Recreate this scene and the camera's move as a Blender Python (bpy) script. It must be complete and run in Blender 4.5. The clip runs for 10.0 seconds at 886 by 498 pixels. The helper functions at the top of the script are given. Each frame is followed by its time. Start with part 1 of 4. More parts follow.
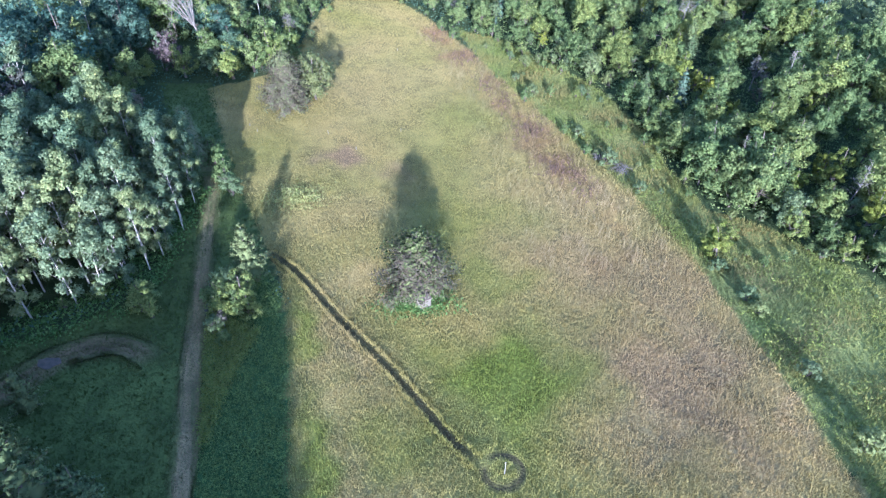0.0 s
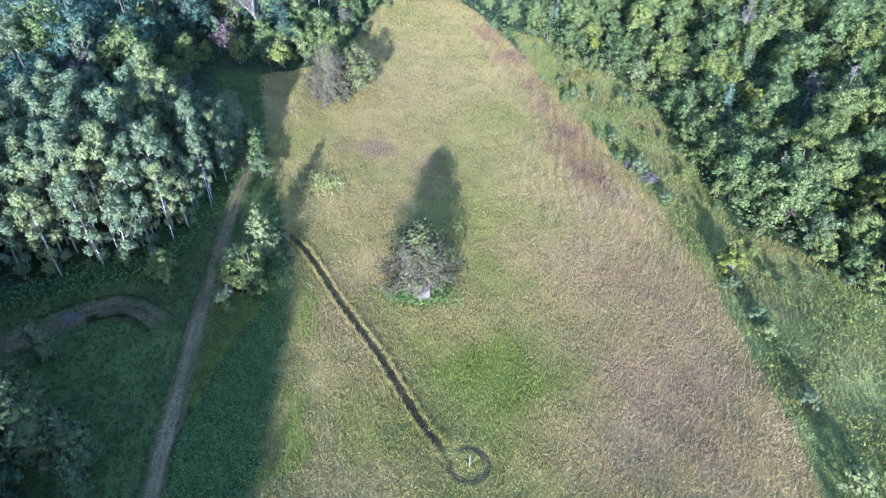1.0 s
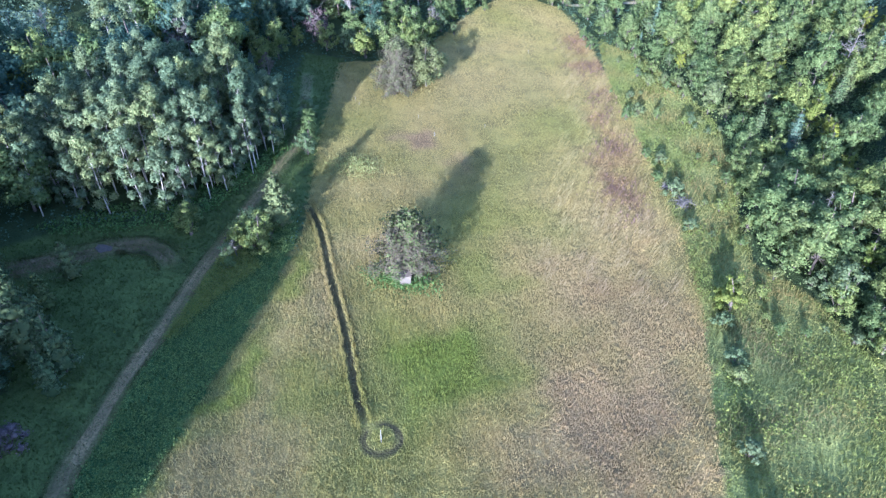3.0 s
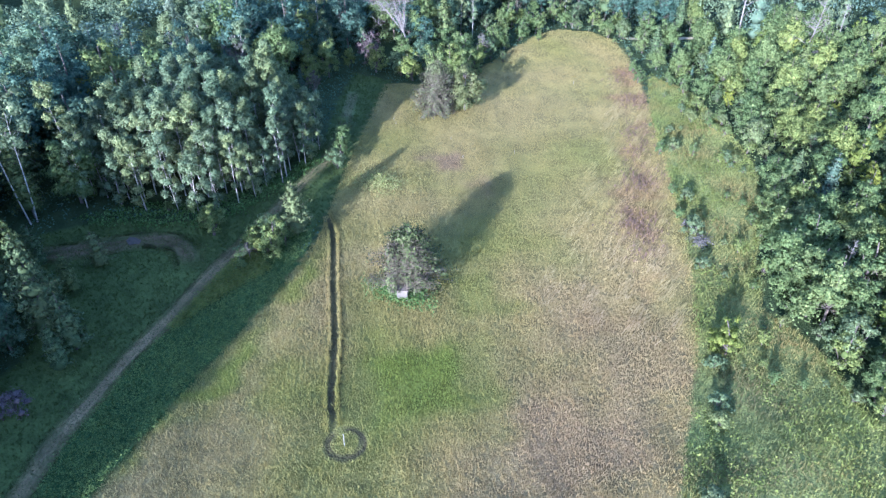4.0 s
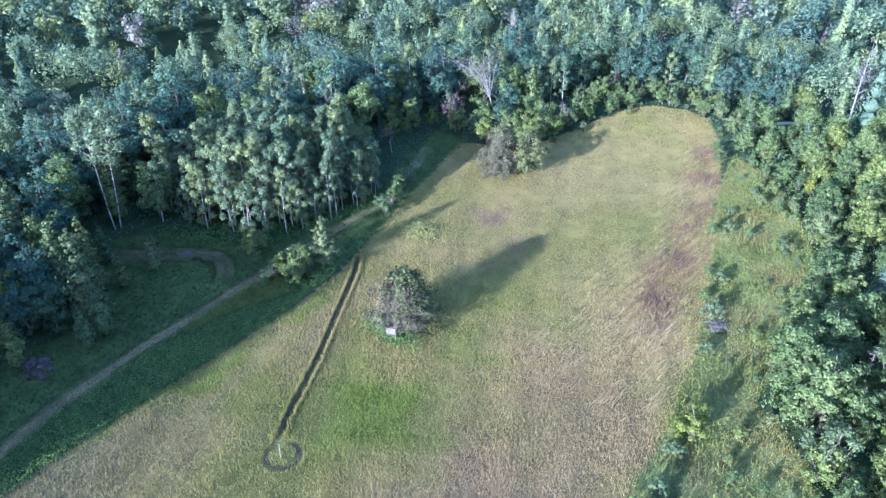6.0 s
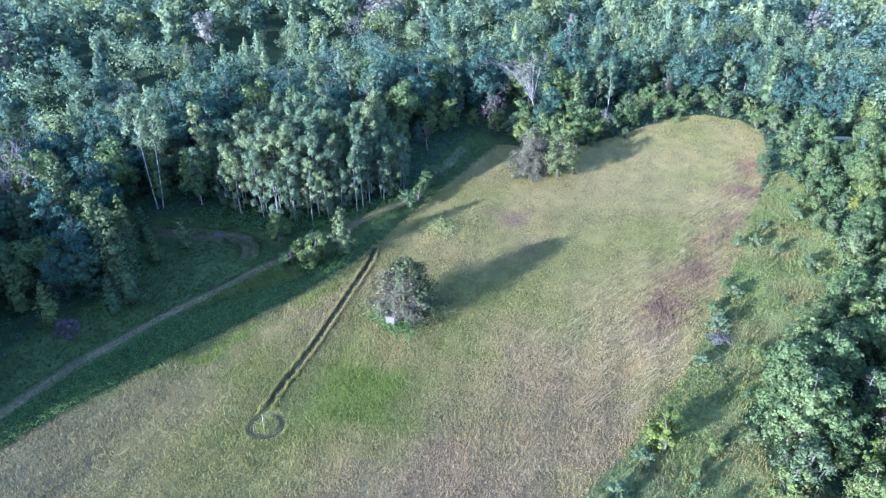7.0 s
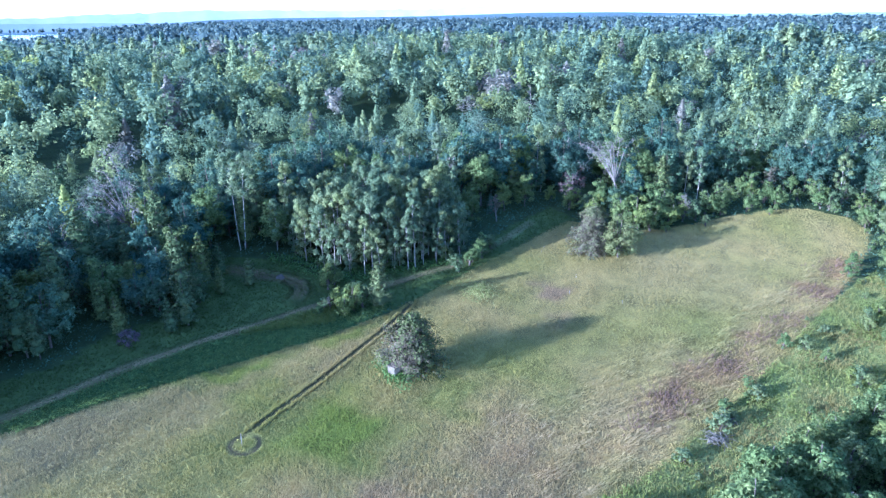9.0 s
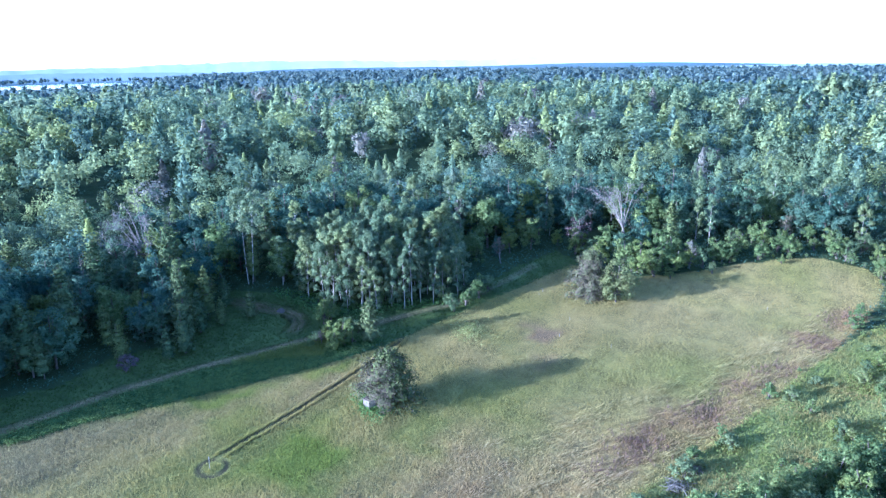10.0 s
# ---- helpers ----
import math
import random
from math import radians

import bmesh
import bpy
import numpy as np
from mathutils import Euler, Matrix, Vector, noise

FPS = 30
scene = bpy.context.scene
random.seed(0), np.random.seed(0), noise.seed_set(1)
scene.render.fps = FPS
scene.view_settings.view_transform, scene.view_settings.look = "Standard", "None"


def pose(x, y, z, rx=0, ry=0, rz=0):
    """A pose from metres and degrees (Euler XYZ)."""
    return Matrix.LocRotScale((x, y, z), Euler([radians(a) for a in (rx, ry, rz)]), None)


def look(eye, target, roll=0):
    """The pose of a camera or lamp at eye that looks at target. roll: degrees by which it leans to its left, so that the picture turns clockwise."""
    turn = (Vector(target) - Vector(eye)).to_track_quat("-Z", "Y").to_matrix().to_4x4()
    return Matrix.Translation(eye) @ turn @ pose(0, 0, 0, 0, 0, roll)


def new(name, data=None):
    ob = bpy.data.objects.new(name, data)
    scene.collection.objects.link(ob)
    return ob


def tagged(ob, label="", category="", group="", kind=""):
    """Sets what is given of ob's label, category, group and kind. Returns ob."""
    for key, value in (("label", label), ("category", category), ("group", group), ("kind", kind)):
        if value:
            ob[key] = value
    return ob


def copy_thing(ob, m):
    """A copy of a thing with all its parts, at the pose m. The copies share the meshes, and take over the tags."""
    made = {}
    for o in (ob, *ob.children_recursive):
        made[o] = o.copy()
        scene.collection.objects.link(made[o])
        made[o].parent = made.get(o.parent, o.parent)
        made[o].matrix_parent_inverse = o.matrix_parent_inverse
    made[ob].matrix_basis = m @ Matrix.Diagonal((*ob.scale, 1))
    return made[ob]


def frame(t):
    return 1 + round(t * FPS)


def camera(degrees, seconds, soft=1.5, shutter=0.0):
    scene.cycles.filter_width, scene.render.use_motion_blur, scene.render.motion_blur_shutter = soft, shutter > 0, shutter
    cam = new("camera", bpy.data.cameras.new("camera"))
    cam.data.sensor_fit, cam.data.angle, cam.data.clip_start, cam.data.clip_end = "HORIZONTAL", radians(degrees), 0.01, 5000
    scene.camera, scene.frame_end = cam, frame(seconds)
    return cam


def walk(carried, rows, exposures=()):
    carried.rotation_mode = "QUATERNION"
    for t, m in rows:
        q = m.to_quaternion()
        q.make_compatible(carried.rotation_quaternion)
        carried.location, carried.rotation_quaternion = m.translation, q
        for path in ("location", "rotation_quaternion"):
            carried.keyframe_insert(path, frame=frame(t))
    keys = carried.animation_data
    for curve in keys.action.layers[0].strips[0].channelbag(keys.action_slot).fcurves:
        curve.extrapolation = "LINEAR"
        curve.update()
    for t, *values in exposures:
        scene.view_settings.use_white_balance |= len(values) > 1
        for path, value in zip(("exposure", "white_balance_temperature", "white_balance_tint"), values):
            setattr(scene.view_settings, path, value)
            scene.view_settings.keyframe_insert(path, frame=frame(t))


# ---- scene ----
cam = camera(70.9, 10.0, 1.35)
METRES, EYE, TILT, LEAN, TURN = 90.0, 48.0, -37.5, -0.25, 0.0
EXPOSURES = [(0.0, 2.52, 4570, 25), (5.5, 2.56, 4420, 26), (10.0, 2.58, 4130, 23)]
ROWS = [
    (0.0, 0.0, 0.0, 0.0, 0.0, 0.0, -0.0),
    (0.5, 0.04, -0.004, -0.0041, 3.08, 0.0, -2.29),
    (1.0, 0.0827, -0.006, -0.0053, 6.34, -0.2, -4.63),
    (1.5, 0.127, -0.0053, -0.0057, 9.48, -0.48, -6.92),
    (2.0, 0.1732, -0.0026, -0.0043, 12.46, -0.86, -9.03),
    (2.5, 0.2206, 0.0027, -0.0009, 15.44, -1.35, -11.08),
    (4.0, 0.364, 0.0327, 0.022, 25.69, -1.14, -17.68),
    (4.5, 0.4104, 0.0482, 0.0319, 29.46, -0.31, -19.92),
    (5.0, 0.4559, 0.0663, 0.0437, 32.94, 0.37, -21.84),
    (5.5, 0.4998, 0.0865, 0.0566, 36.16, 0.55, -23.51),
    (7.0, 0.6256, 0.1568, 0.1029, 47.03, -3.22, -28.45),
    (7.5, 0.664, 0.1841, 0.123, 51.29, -4.82, -30.08),
    (8.0, 0.7012, 0.2144, 0.1453, 55.88, -5.11, -31.62),
    (8.5, 0.7373, 0.2479, 0.1695, 60.05, -5.09, -32.81),
    (9.0, 0.7712, 0.2832, 0.195, 63.58, -4.89, -33.69),
    (9.5, 0.8036, 0.3209, 0.2218, 66.58, -4.49, -34.34),
    (10.0, 0.8352, 0.3602, 0.2496, 69.21, -3.92, -34.86),
]
walk(cam, [(t, pose(0, 0, EYE, TILT, LEAN, TURN) @ pose(METRES * x, METRES * y, METRES * z, 90 + pitch, roll, yaw)) for t, x, y, z, yaw, pitch, roll in ROWS], EXPOSURES)

# ---- light ----
SUN_UP, SUN_TURN = radians(13.4), radians(177.2)
world = bpy.data.worlds.new("sky")
scene.world = world
world.use_nodes = True
wn = world.node_tree.nodes
sky = wn.new("ShaderNodeTexSky")
sky.sky_type, sky.sun_disc = "NISHITA", False
sky.sun_elevation, sky.sun_rotation = SUN_UP, SUN_TURN
sky.altitude, sky.air_density, sky.dust_density, sky.ozone_density = 300, 1.0, 1.0, 1.0
wn["Background"].inputs["Strength"].default_value = 0.142
world.node_tree.links.new(sky.outputs[0], wn["Background"].inputs["Color"])
sun = new("sun", bpy.data.lights.new("sun", "SUN"))
sun.data.energy, sun.data.angle, sun.data.color = 5.0, radians(0.6), (1.0, 0.9, 0.73)
sun.matrix_world = look((0, -200, 60), (-9.5, -200 + 200 * math.cos(SUN_UP), 60 - 200 * math.sin(SUN_UP)))

rng = np.random.default_rng(7)

# ---- plan of the place ----
FIELD = [(-2, -60), (-4, -14), (-8, 8), (-10.5, 18), (-12.6, 28), (-14.7, 39), (-16.2, 46), (-18.5, 55), (-21, 60), (-29, 76), (-35, 90), (-41, 104), (-31, 113), (-29.5, 122),
         (-28.5, 134), (-28, 146), (-25, 156), (-18, 160), (-11, 157), (-4, 147), (2.3, 135), (8, 122), (16, 104), (20.4, 92), (24, 82.5), (27, 74), (29.7, 66), (31.2, 58), (32.3, 49.5), (33.8, 39.3), (34.8, 30), (36, 18), (38, -14), (38, -60)]
SCRUB = [(38, -60), (36, 18), (34, 39), (31, 58), (27, 74), (20.4, 92), (8, 122), (3, 139), (13, 133), (23, 119), (30, 105), (33, 93), (33.5, 82), (35.8, 70), (42, 65), (47, 57), (51, 50), (54, 38), (60, 22), (62, -60)]
CLEARING = [(-2, -60), (-12.6, -60), (-12.6, -30), (-18.5, -3), (-21, 8), (-28, 14), (-30, 22), (-40, 30), (-50, 32), (-45, 42), (-38, 47), (-33, 52), (-34.5, 70), (-36, 78), (-44, 92), (-49, 104), (-41, 106), (-35, 90), (-29, 76), (-21, 60), (-16, 46), (-12.6, 28), (-8, 8), (-4, -14)]
STRIP = [(-9, 4), (-15.5, 11), (-19, 19), (-21.5, 28), (-24.6, 42), (-25.5, 52), (-22, 58), (-18.5, 54), (-16.2, 46), (-14.7, 39), (-12.6, 28), (-10.5, 18), (-7, 6)]
GROVE = [(-47, 45), (-38, 49), (-34, 54), (-32.6, 62), (-32.4, 70), (-36, 78), (-49, 80), (-58, 70), (-58, 56), (-53, 45)]
ROAD = [(4, -26), (-3, -9), (-10.5, 3), (-13.5, 9.5), (-17.8, 17), (-20.7, 26), (-22.5, 33), (-24.3, 40), (-26.4, 49), (-28.3, 57.5), (-29.9, 65), (-31.8, 73), (-33.5, 78)]
TRACK = [(-33.2, 77), (-36, 83), (-40, 90), (-44, 97)]
SPUR = [(-28.6, 42.2), (-30, 43.2), (-32, 44.2), (-35, 44), (-38.5, 41.5), (-42, 36), (-45, 32)]
TRAIL = [(-21.5, 61), (-20.2, 60), (-17.6, 57.5), (-14.3, 53.5), (-11.2, 49.5), (-7.7, 45.5), (-4.5, 41.7), (-2.2, 38.6), (0, 35.5), (1.8, 33.4), (3.4, 31.7)]
LOOP_AT, LOOP_R = (5.4, 31.0), 1.65


def inside(poly, x, y):
    x, y = np.asarray(x, float), np.asarray(y, float)
    hit = np.zeros(x.shape, bool)
    for (x0, y0), (x1, y1) in zip(poly, poly[1:] + poly[:1]):
        if y0 != y1:
            hit ^= ((y0 > y) != (y1 > y)) & (x < (x1 - x0) * (y - y0) / (y1 - y0) + x0)
    return hit


def off_line(line, x, y):
    x, y = np.asarray(x, float), np.asarray(y, float)
    best = np.full(x.shape, 1e9)
    for (x0, y0), (x1, y1) in zip(line, line[1:]):
        dx, dy = x1 - x0, y1 - y0
        k = np.clip(((x - x0) * dx + (y - y0) * dy) / (dx * dx + dy * dy), 0, 1)
        best = np.minimum(best, np.hypot(x - x0 - k * dx, y - y0 - k * dy))
    return best


def step(a, b, v):
    k = np.clip((v - a) / (b - a), 0, 1)
    return k * k * (3 - 2 * k)


def ground_z(x, y):
    x, y = np.asarray(x, float), np.asarray(y, float)
    u, v = np.clip(x, -62, 62) / 50, np.clip(y, -10, 150) / 50
    z = 0.25 - 0.49 * u - 0.94 * v + 2.91 * u * u + 0.65 * v * v - 0.08 * u * v
    z = z + 11 * step(70, 210, -x) * step(-260, 20, y + 60)
    z = z - 18 * step(330, 800, np.hypot(x, y))
    z = z + 0.12 * np.sin(x * 0.31 + 1) * np.sin(y * 0.27) + 0.05 * np.sin(x * 0.9 + y * 0.7)
    far = np.hypot(x, y)
    ang = np.arctan2(y, x)
    z = z + step(2700, 3900, far) * (20 + 12 * np.sin(ang * 5 + 1) + 7 * np.sin(ang * 13))
    return z


# soft patches of the field's growth, those of tint 6 painted shade: x, y, radius across, radius along, which colour,
# strength
PATCHES = [(7, 41, 6.5, 6, 0, 1.0), (15, 43, 3, 4, 0, .7), (3, 30, 7, 6, 0, .5), (24, 40, 8, 10, 1, .85), (16, 60, 8, 7, 1, .55), (27, 55, 5, 10, 1, .6), (-11, 44, 3, 7, 4, .8), (-12, 56, 5, 4, 4, .5),
           (14.5, 94, 3.2, 5.5, 2, .8), (17.5, 82, 3.6, 4.2, 2, .85), (4, 124, 3.4, 4, 2, .9), (-1, 136, 3, 5, 2, .8), (11, 104, 2, 4, 2, .7), (20.5, 76, 1.6, 5, 2, .6), (24, 69, 1.4, 5, 2, .45), (8.5, 112, 2.2, 4, 2, .7), (15.5, 88, 1.6, 4, 2, .7), (21, 60, 2, 4, 2, .35), (-16, 84, 3, 2.4, 3, .8), (-8, 80, 2.5, 2, 3, .45),
           (9, 86, 8, 16, 5, .3), (2, 98, 6, 9, 0, .35), (-6, 112, 12, 14, 5, .55), (-16, 102, 9, 12, 5, .5), (-16, 70, 6, 6, 5, .45), (6, 57, 6, 3, 0, .45), (3, 70, 8, 6, 0, .35), (20, 72, 6, 6, 4, .6), (33.5, 38, 1.2, 9, 4, .9), (-8, 26, 5, 9, 3, .2), (-5, 11, 9, 11, 6, .8), (-10, 22, 4, 8, 6, .5), (-3, 24, 8, 10, 5, .5), (-7, 40, 4, 9, 5, .4), (-11.5, 30, 1.8, 12, 0, .8), (-15.5, 48, 1.6, 7, 0, .7), (-3, 34, 4, 5, 0, .45)]
# The last tint, grey-green, paints shade onto the near southwest corner.
TINTS = np.array([(0.168, 0.215, 0.05), (0.295, 0.235, 0.155), (0.25, 0.178, 0.105), (0.25, 0.19, 0.15), (0.35, 0.29, 0.17), (0.285, 0.255, 0.13), (0.175, 0.168, 0.112)])


def field_colour(x, y):
    """Colour of the standing growth on the field: tan and olive, with patches of its own and some painted shade."""
    x, y = np.asarray(x, float), np.asarray(y, float)
    wob = 0.5 + 0.5 * np.sin(x * .21 + 2 * np.sin(y * .13)) * np.sin(y * .17 + 1.3 * np.sin(x * .11))
    c = np.array((0.24, 0.24, 0.092)) * (1 - wob[..., None]) + np.array((0.31, 0.275, 0.13)) * wob[..., None]
    jx, jy = x + 1.4 * np.sin(y * .47 + x * .31) + .7 * np.sin(y * 1.13 - x * .83), y + 1.6 * np.sin(x * .57 - y * .29 + 1) + .8 * np.sin(x * 1.31 + y * .71)
    for px, py, rx, ry, k, w in PATCHES:
        a = np.clip(w * 1.25 * np.exp(-((jx - px) / rx) ** 2 - ((jy - py) / ry) ** 2), 0, w)[..., None]
        c = c * (1 - a) + TINTS[k] * a
    streak = np.sin(x * 3.1 + 1.3 * np.sin(y * .21)) * np.sin(x * 7.7 + y * .12 + np.sin(y * .33)) * step(2, 14, x) * step(58, 75, y)
    return c * (1.08 - .2 * step(32, 95, y)[..., None]) * (1 + .26 * streak[..., None]) * np.array((.93, .845, .65))


# ---- materials ----
def material(name):
    m = bpy.data.materials.new(name)
    m.use_nodes = True
    n = m.node_tree.nodes
    return m, n, m.node_tree.links, n["Principled BSDF"]


def ramp(n, l, fac, stops):
    r = n.new("ShaderNodeValToRGB")
    while len(r.color_ramp.elements) < len(stops):
        r.color_ramp.elements.new(0.5)
    for e, (p, c) in zip(r.color_ramp.elements, stops):
        e.position, e.color = p, (*c, 1)
    l.new(fac, r.inputs[0])
    return r.outputs[0]


def mix(n, l, kind, fac, a, b):
    m = n.new("ShaderNodeMix")
    m.data_type, m.blend_type = "RGBA", kind
    for i, v in ((0, fac), (6, a), (7, b)):
        if isinstance(v, (float, int)):
            m.inputs[i].default_value = v
        elif isinstance(v, tuple):
            m.inputs[i].default_value = (*v, 1)
        else:
            l.new(v, m.inputs[i])
    return m.outputs[2]


def noise_tex(n, l, scale, detail=4, coords="Object"):
    co = n.new("ShaderNodeTexCoord")
    t = n.new("ShaderNodeTexNoise")
    t.inputs["Scale"].default_value, t.inputs["Detail"].default_value = scale, detail
    l.new(co.outputs[coords], t.inputs["Vector"])
    return t.outputs["Fac"]


def bump(n, l, bsdf, height, strength, distance=0.05):
    b = n.new("ShaderNodeBump")
    b.inputs["Strength"].default_value, b.inputs["Distance"].default_value = strength, distance
    l.new(height, b.inputs["Height"])
    l.new(b.outputs[0], bsdf.inputs["Normal"])


def leaf_material(name, tones, through_light=0.5, per_tree=True):
    """Foliage: each leaf spray takes its own tone, each tree its own shift."""
    m, n, l, p = material(name)
    geo, info = n.new("ShaderNodeNewGeometry"), n.new("ShaderNodeObjectInfo")
    c = ramp(n, l, geo.outputs["Random Per Island"], [(i / (len(tones) - 1), t) for i, t in enumerate(tones)])
    if per_tree:
        tree = ramp(n, l, info.outputs["Random"], [(0, (.8, .87, .88)), (.3, (.88, .94, .94)), (.55, (1.0, 1.0, 1.0)), (.8, (1.12, 1.07, .92)), (1, (1.24, 1.15, .88))])
        c = mix(n, l, "MULTIPLY", 1.0, c, tree)
    c = mix(n, l, "MULTIPLY", 0.5, c, ramp(n, l, noise_tex(n, l, 0.8, 3), [(.3, (.62, .68, .7)), (.7, (1.12, 1.1, 1.0))]))
    l.new(c, p.inputs["Base Color"])
    p.inputs["Roughness"].default_value = 0.6
    p.inputs["Specular IOR Level"].default_value = 0.02
    tr, mx = n.new("ShaderNodeBsdfTranslucent"), n.new("ShaderNodeMixShader")
    l.new(c, tr.inputs["Color"])
    mx.inputs[0].default_value = through_light
    l.new(p.outputs[0], mx.inputs[1]), l.new(tr.outputs[0], mx.inputs[2])
    l.new(mx.outputs[0], n["Material Output"].inputs["Surface"])
    return m


def plain_material(name, a, b, scale, rough=0.85, relief=0.3):
    m, n, l, p = material(name)
    f = noise_tex(n, l, scale, 6)
    g = noise_tex(n, l, scale * 9, 3)
    c = mix(n, l, "OVERLAY", 0.5, ramp(n, l, f, [(.3, a), (.7, b)]), ramp(n, l, g, [(.3, (.3, .3, .3)), (.7, (.7, .7, .7))]))
    l.new(c, p.inputs["Base Color"])
    p.inputs["Roughness"].default_value = rough
    bump(n, l, p, g, relief)
    return m


def cover_material(name, grain=True, leafy=False):
    """Ground and standing grass: colour of the growth comes with the mesh."""
    m, n, l, p = material(name)
    at = n.new("ShaderNodeAttribute")
    at.attribute_name = "cover"
    c = at.outputs["Color"]
    if grain:
        c = mix(n, l, "MULTIPLY", 0.8, c, ramp(n, l, noise_tex(n, l, 0.35, 8), [(.3, (.6, .62, .6)), (.7, (1.25, 1.2, 1.1))]))
        fine = noise_tex(n, l, 5.0, 6)
        c = mix(n, l, "MULTIPLY", 0.5, c, ramp(n, l, fine, [(.3, (.5, .5, .5)), (.65, (1.25, 1.25, 1.2))]))
        bump(n, l, p, fine, 0.8, 0.25)
    else:
        geo = n.new("ShaderNodeNewGeometry")
        if leafy:
            c = mix(n, l, "MULTIPLY", 0.5, c, ramp(n, l, noise_tex(n, l, .6, 3), [(.3, (.62, .68, .7)), (.7, (1.12, 1.1, 1.0))]))
        c = mix(n, l, "MULTIPLY", 1.0, c, ramp(n, l, geo.outputs["Random Per Island"], [(0, (.86, .87, .88)), (.5, (1, 1, 1)), (1, (1.15, 1.13, 1.1))]))
    l.new(c, p.inputs["Base Color"])
    p.inputs["Roughness"].default_value = 0.8
    p.inputs["Specular IOR Level"].default_value = 0.05
    if not grain:
        tr, mx = n.new("ShaderNodeBsdfTranslucent"), n.new("ShaderNodeMixShader")
        l.new(c, tr.inputs["Color"])
        mx.inputs[0].default_value = 0.5
        l.new(p.outputs[0], mx.inputs[1]), l.new(tr.outputs[0], mx.inputs[2])
        l.new(mx.outputs[0], n["Material Output"].inputs["Surface"])
    return m


MAT_GROUND = cover_material("ground_cover")
MAT_GRASS = cover_material("standing_grass", False)
MAT_ASH = plain_material("ash", (0.03, 0.026, 0.02), (0.075, 0.055, 0.04), 3)
MAT_WHITEBARK = plain_material("pale_bark", (0.16, 0.145, 0.12), (0.36, 0.34, 0.29), 2.2)
MAT_BARK = plain_material("brown_bark", (0.05, 0.04, 0.032), (0.11, 0.088, 0.068), 3)
MAT_DEAD = plain_material("bleached_dead_wood", (0.085, 0.074, 0.062), (0.18, 0.16, 0.135), 2)
MAT_ASPEN = leaf_material("aspen_leaf", [(.1, .136, .072), (.137, .178, .094), (.172, .212, .114), (.222, .26, .14)])
MAT_BROAD = leaf_material("broad_leaf", [(.09, .124, .044), (.13, .17, .06), (.166, .207, .074), (.215, .25, .097)])
MAT_DARK = leaf_material("dark_leaf", [(.05, .09, .066), (.073, .122, .086), (.096, .15, .104), (.128, .184, .126)])
MAT_LIME = leaf_material("lime_leaf", [(.12, .15, .03), (.17, .2, .042), (.225, .245, .06)])
MAT_PINE = leaf_material("pine_needle", [(.042, .06, .027), (.064, .087, .037), (.09, .115, .05), (.128, .152, .068)], 0.15)
MAT_SPRUCE = leaf_material("spruce_needle", [(.045, .07, .046), (.066, .096, .062), (.09, .122, .08)], 0.1)
MAT_SILVER = leaf_material("silver_leaf", [(.11, .14, .062), (.15, .185, .085), (.2, .235, .115)])
MAT_RUST = leaf_material("rusty_foliage", [(.085, .06, .056), (.125, .088, .083), (.165, .12, .113)], 0.3)
MAT_PURPLE = leaf_material("dull_purple_foliage", [(.078, .074, .06), (.105, .1, .082), (.135, .128, .105)], 0.3)
MAT_WEED = leaf_material("leafy_weeds", [(.085, .125, .036), (.115, .16, .045), (.15, .2, .058)], 0.25, False)
MAT_FERN = leaf_material("fern", [(.06, .11, .026), (.09, .15, .04), (.13, .185, .058)], 0.25, False)
MAT_MEADOW = leaf_material("scrub_herbs", [(.125, .15, .032), (.15, .178, .04), (.175, .2, .05), (.2, .2, .06)], 0.4, False)
MAT_GOLD = leaf_material("pale_flower_heads", [(.17, .19, .05), (.23, .235, .075), (.3, .29, .12)], 0.2, False)


# ---- mesh helpers ----
def mesh_of(name, verts, faces, mat, colours=None, smooth=False, normals=None):
    """One mesh from arrays: verts (n, 3), faces a list of equal-sided blocks."""
    me = bpy.data.meshes.new(name)
    verts = np.asarray(verts, np.float32)
    blocks = [np.asarray(f, np.int32) for f in faces if len(f)]
    loops = np.concatenate([b.ravel() for b in blocks])
    sizes = np.concatenate([np.full(len(b), b.shape[1], np.int32) for b in blocks])
    starts = np.concatenate([[0], np.cumsum(sizes)[:-1]]).astype(np.int32)
    me.vertices.add(len(verts)), me.loops.add(len(loops)), me.polygons.add(len(sizes))
    me.vertices.foreach_set("co", verts.ravel())
    me.loops.foreach_set("vertex_index", loops)
    me.polygons.foreach_set("loop_start", starts)
    me.polygons.foreach_set("loop_total", sizes)
    if smooth:
        me.polygons.foreach_set("use_smooth", np.ones(len(sizes), bool))
    if colours is not None:
        at = me.color_attributes.new("cover", "FLOAT_COLOR", "POINT")
        at.data.foreach_set("color", np.concatenate([colours, np.ones((len(colours), 1))], 1).astype(np.float32).ravel())
    if normals is not None:
        me.polygons.foreach_set("use_smooth", np.ones(len(sizes), bool))
        at = me.attributes.new("custom_normal", "FLOAT_VECTOR", "POINT")
        at.data.foreach_set("vector", np.asarray(normals, np.float32).ravel())
    me.update(calc_edges=True)
    me.materials.append(mat)
    return me


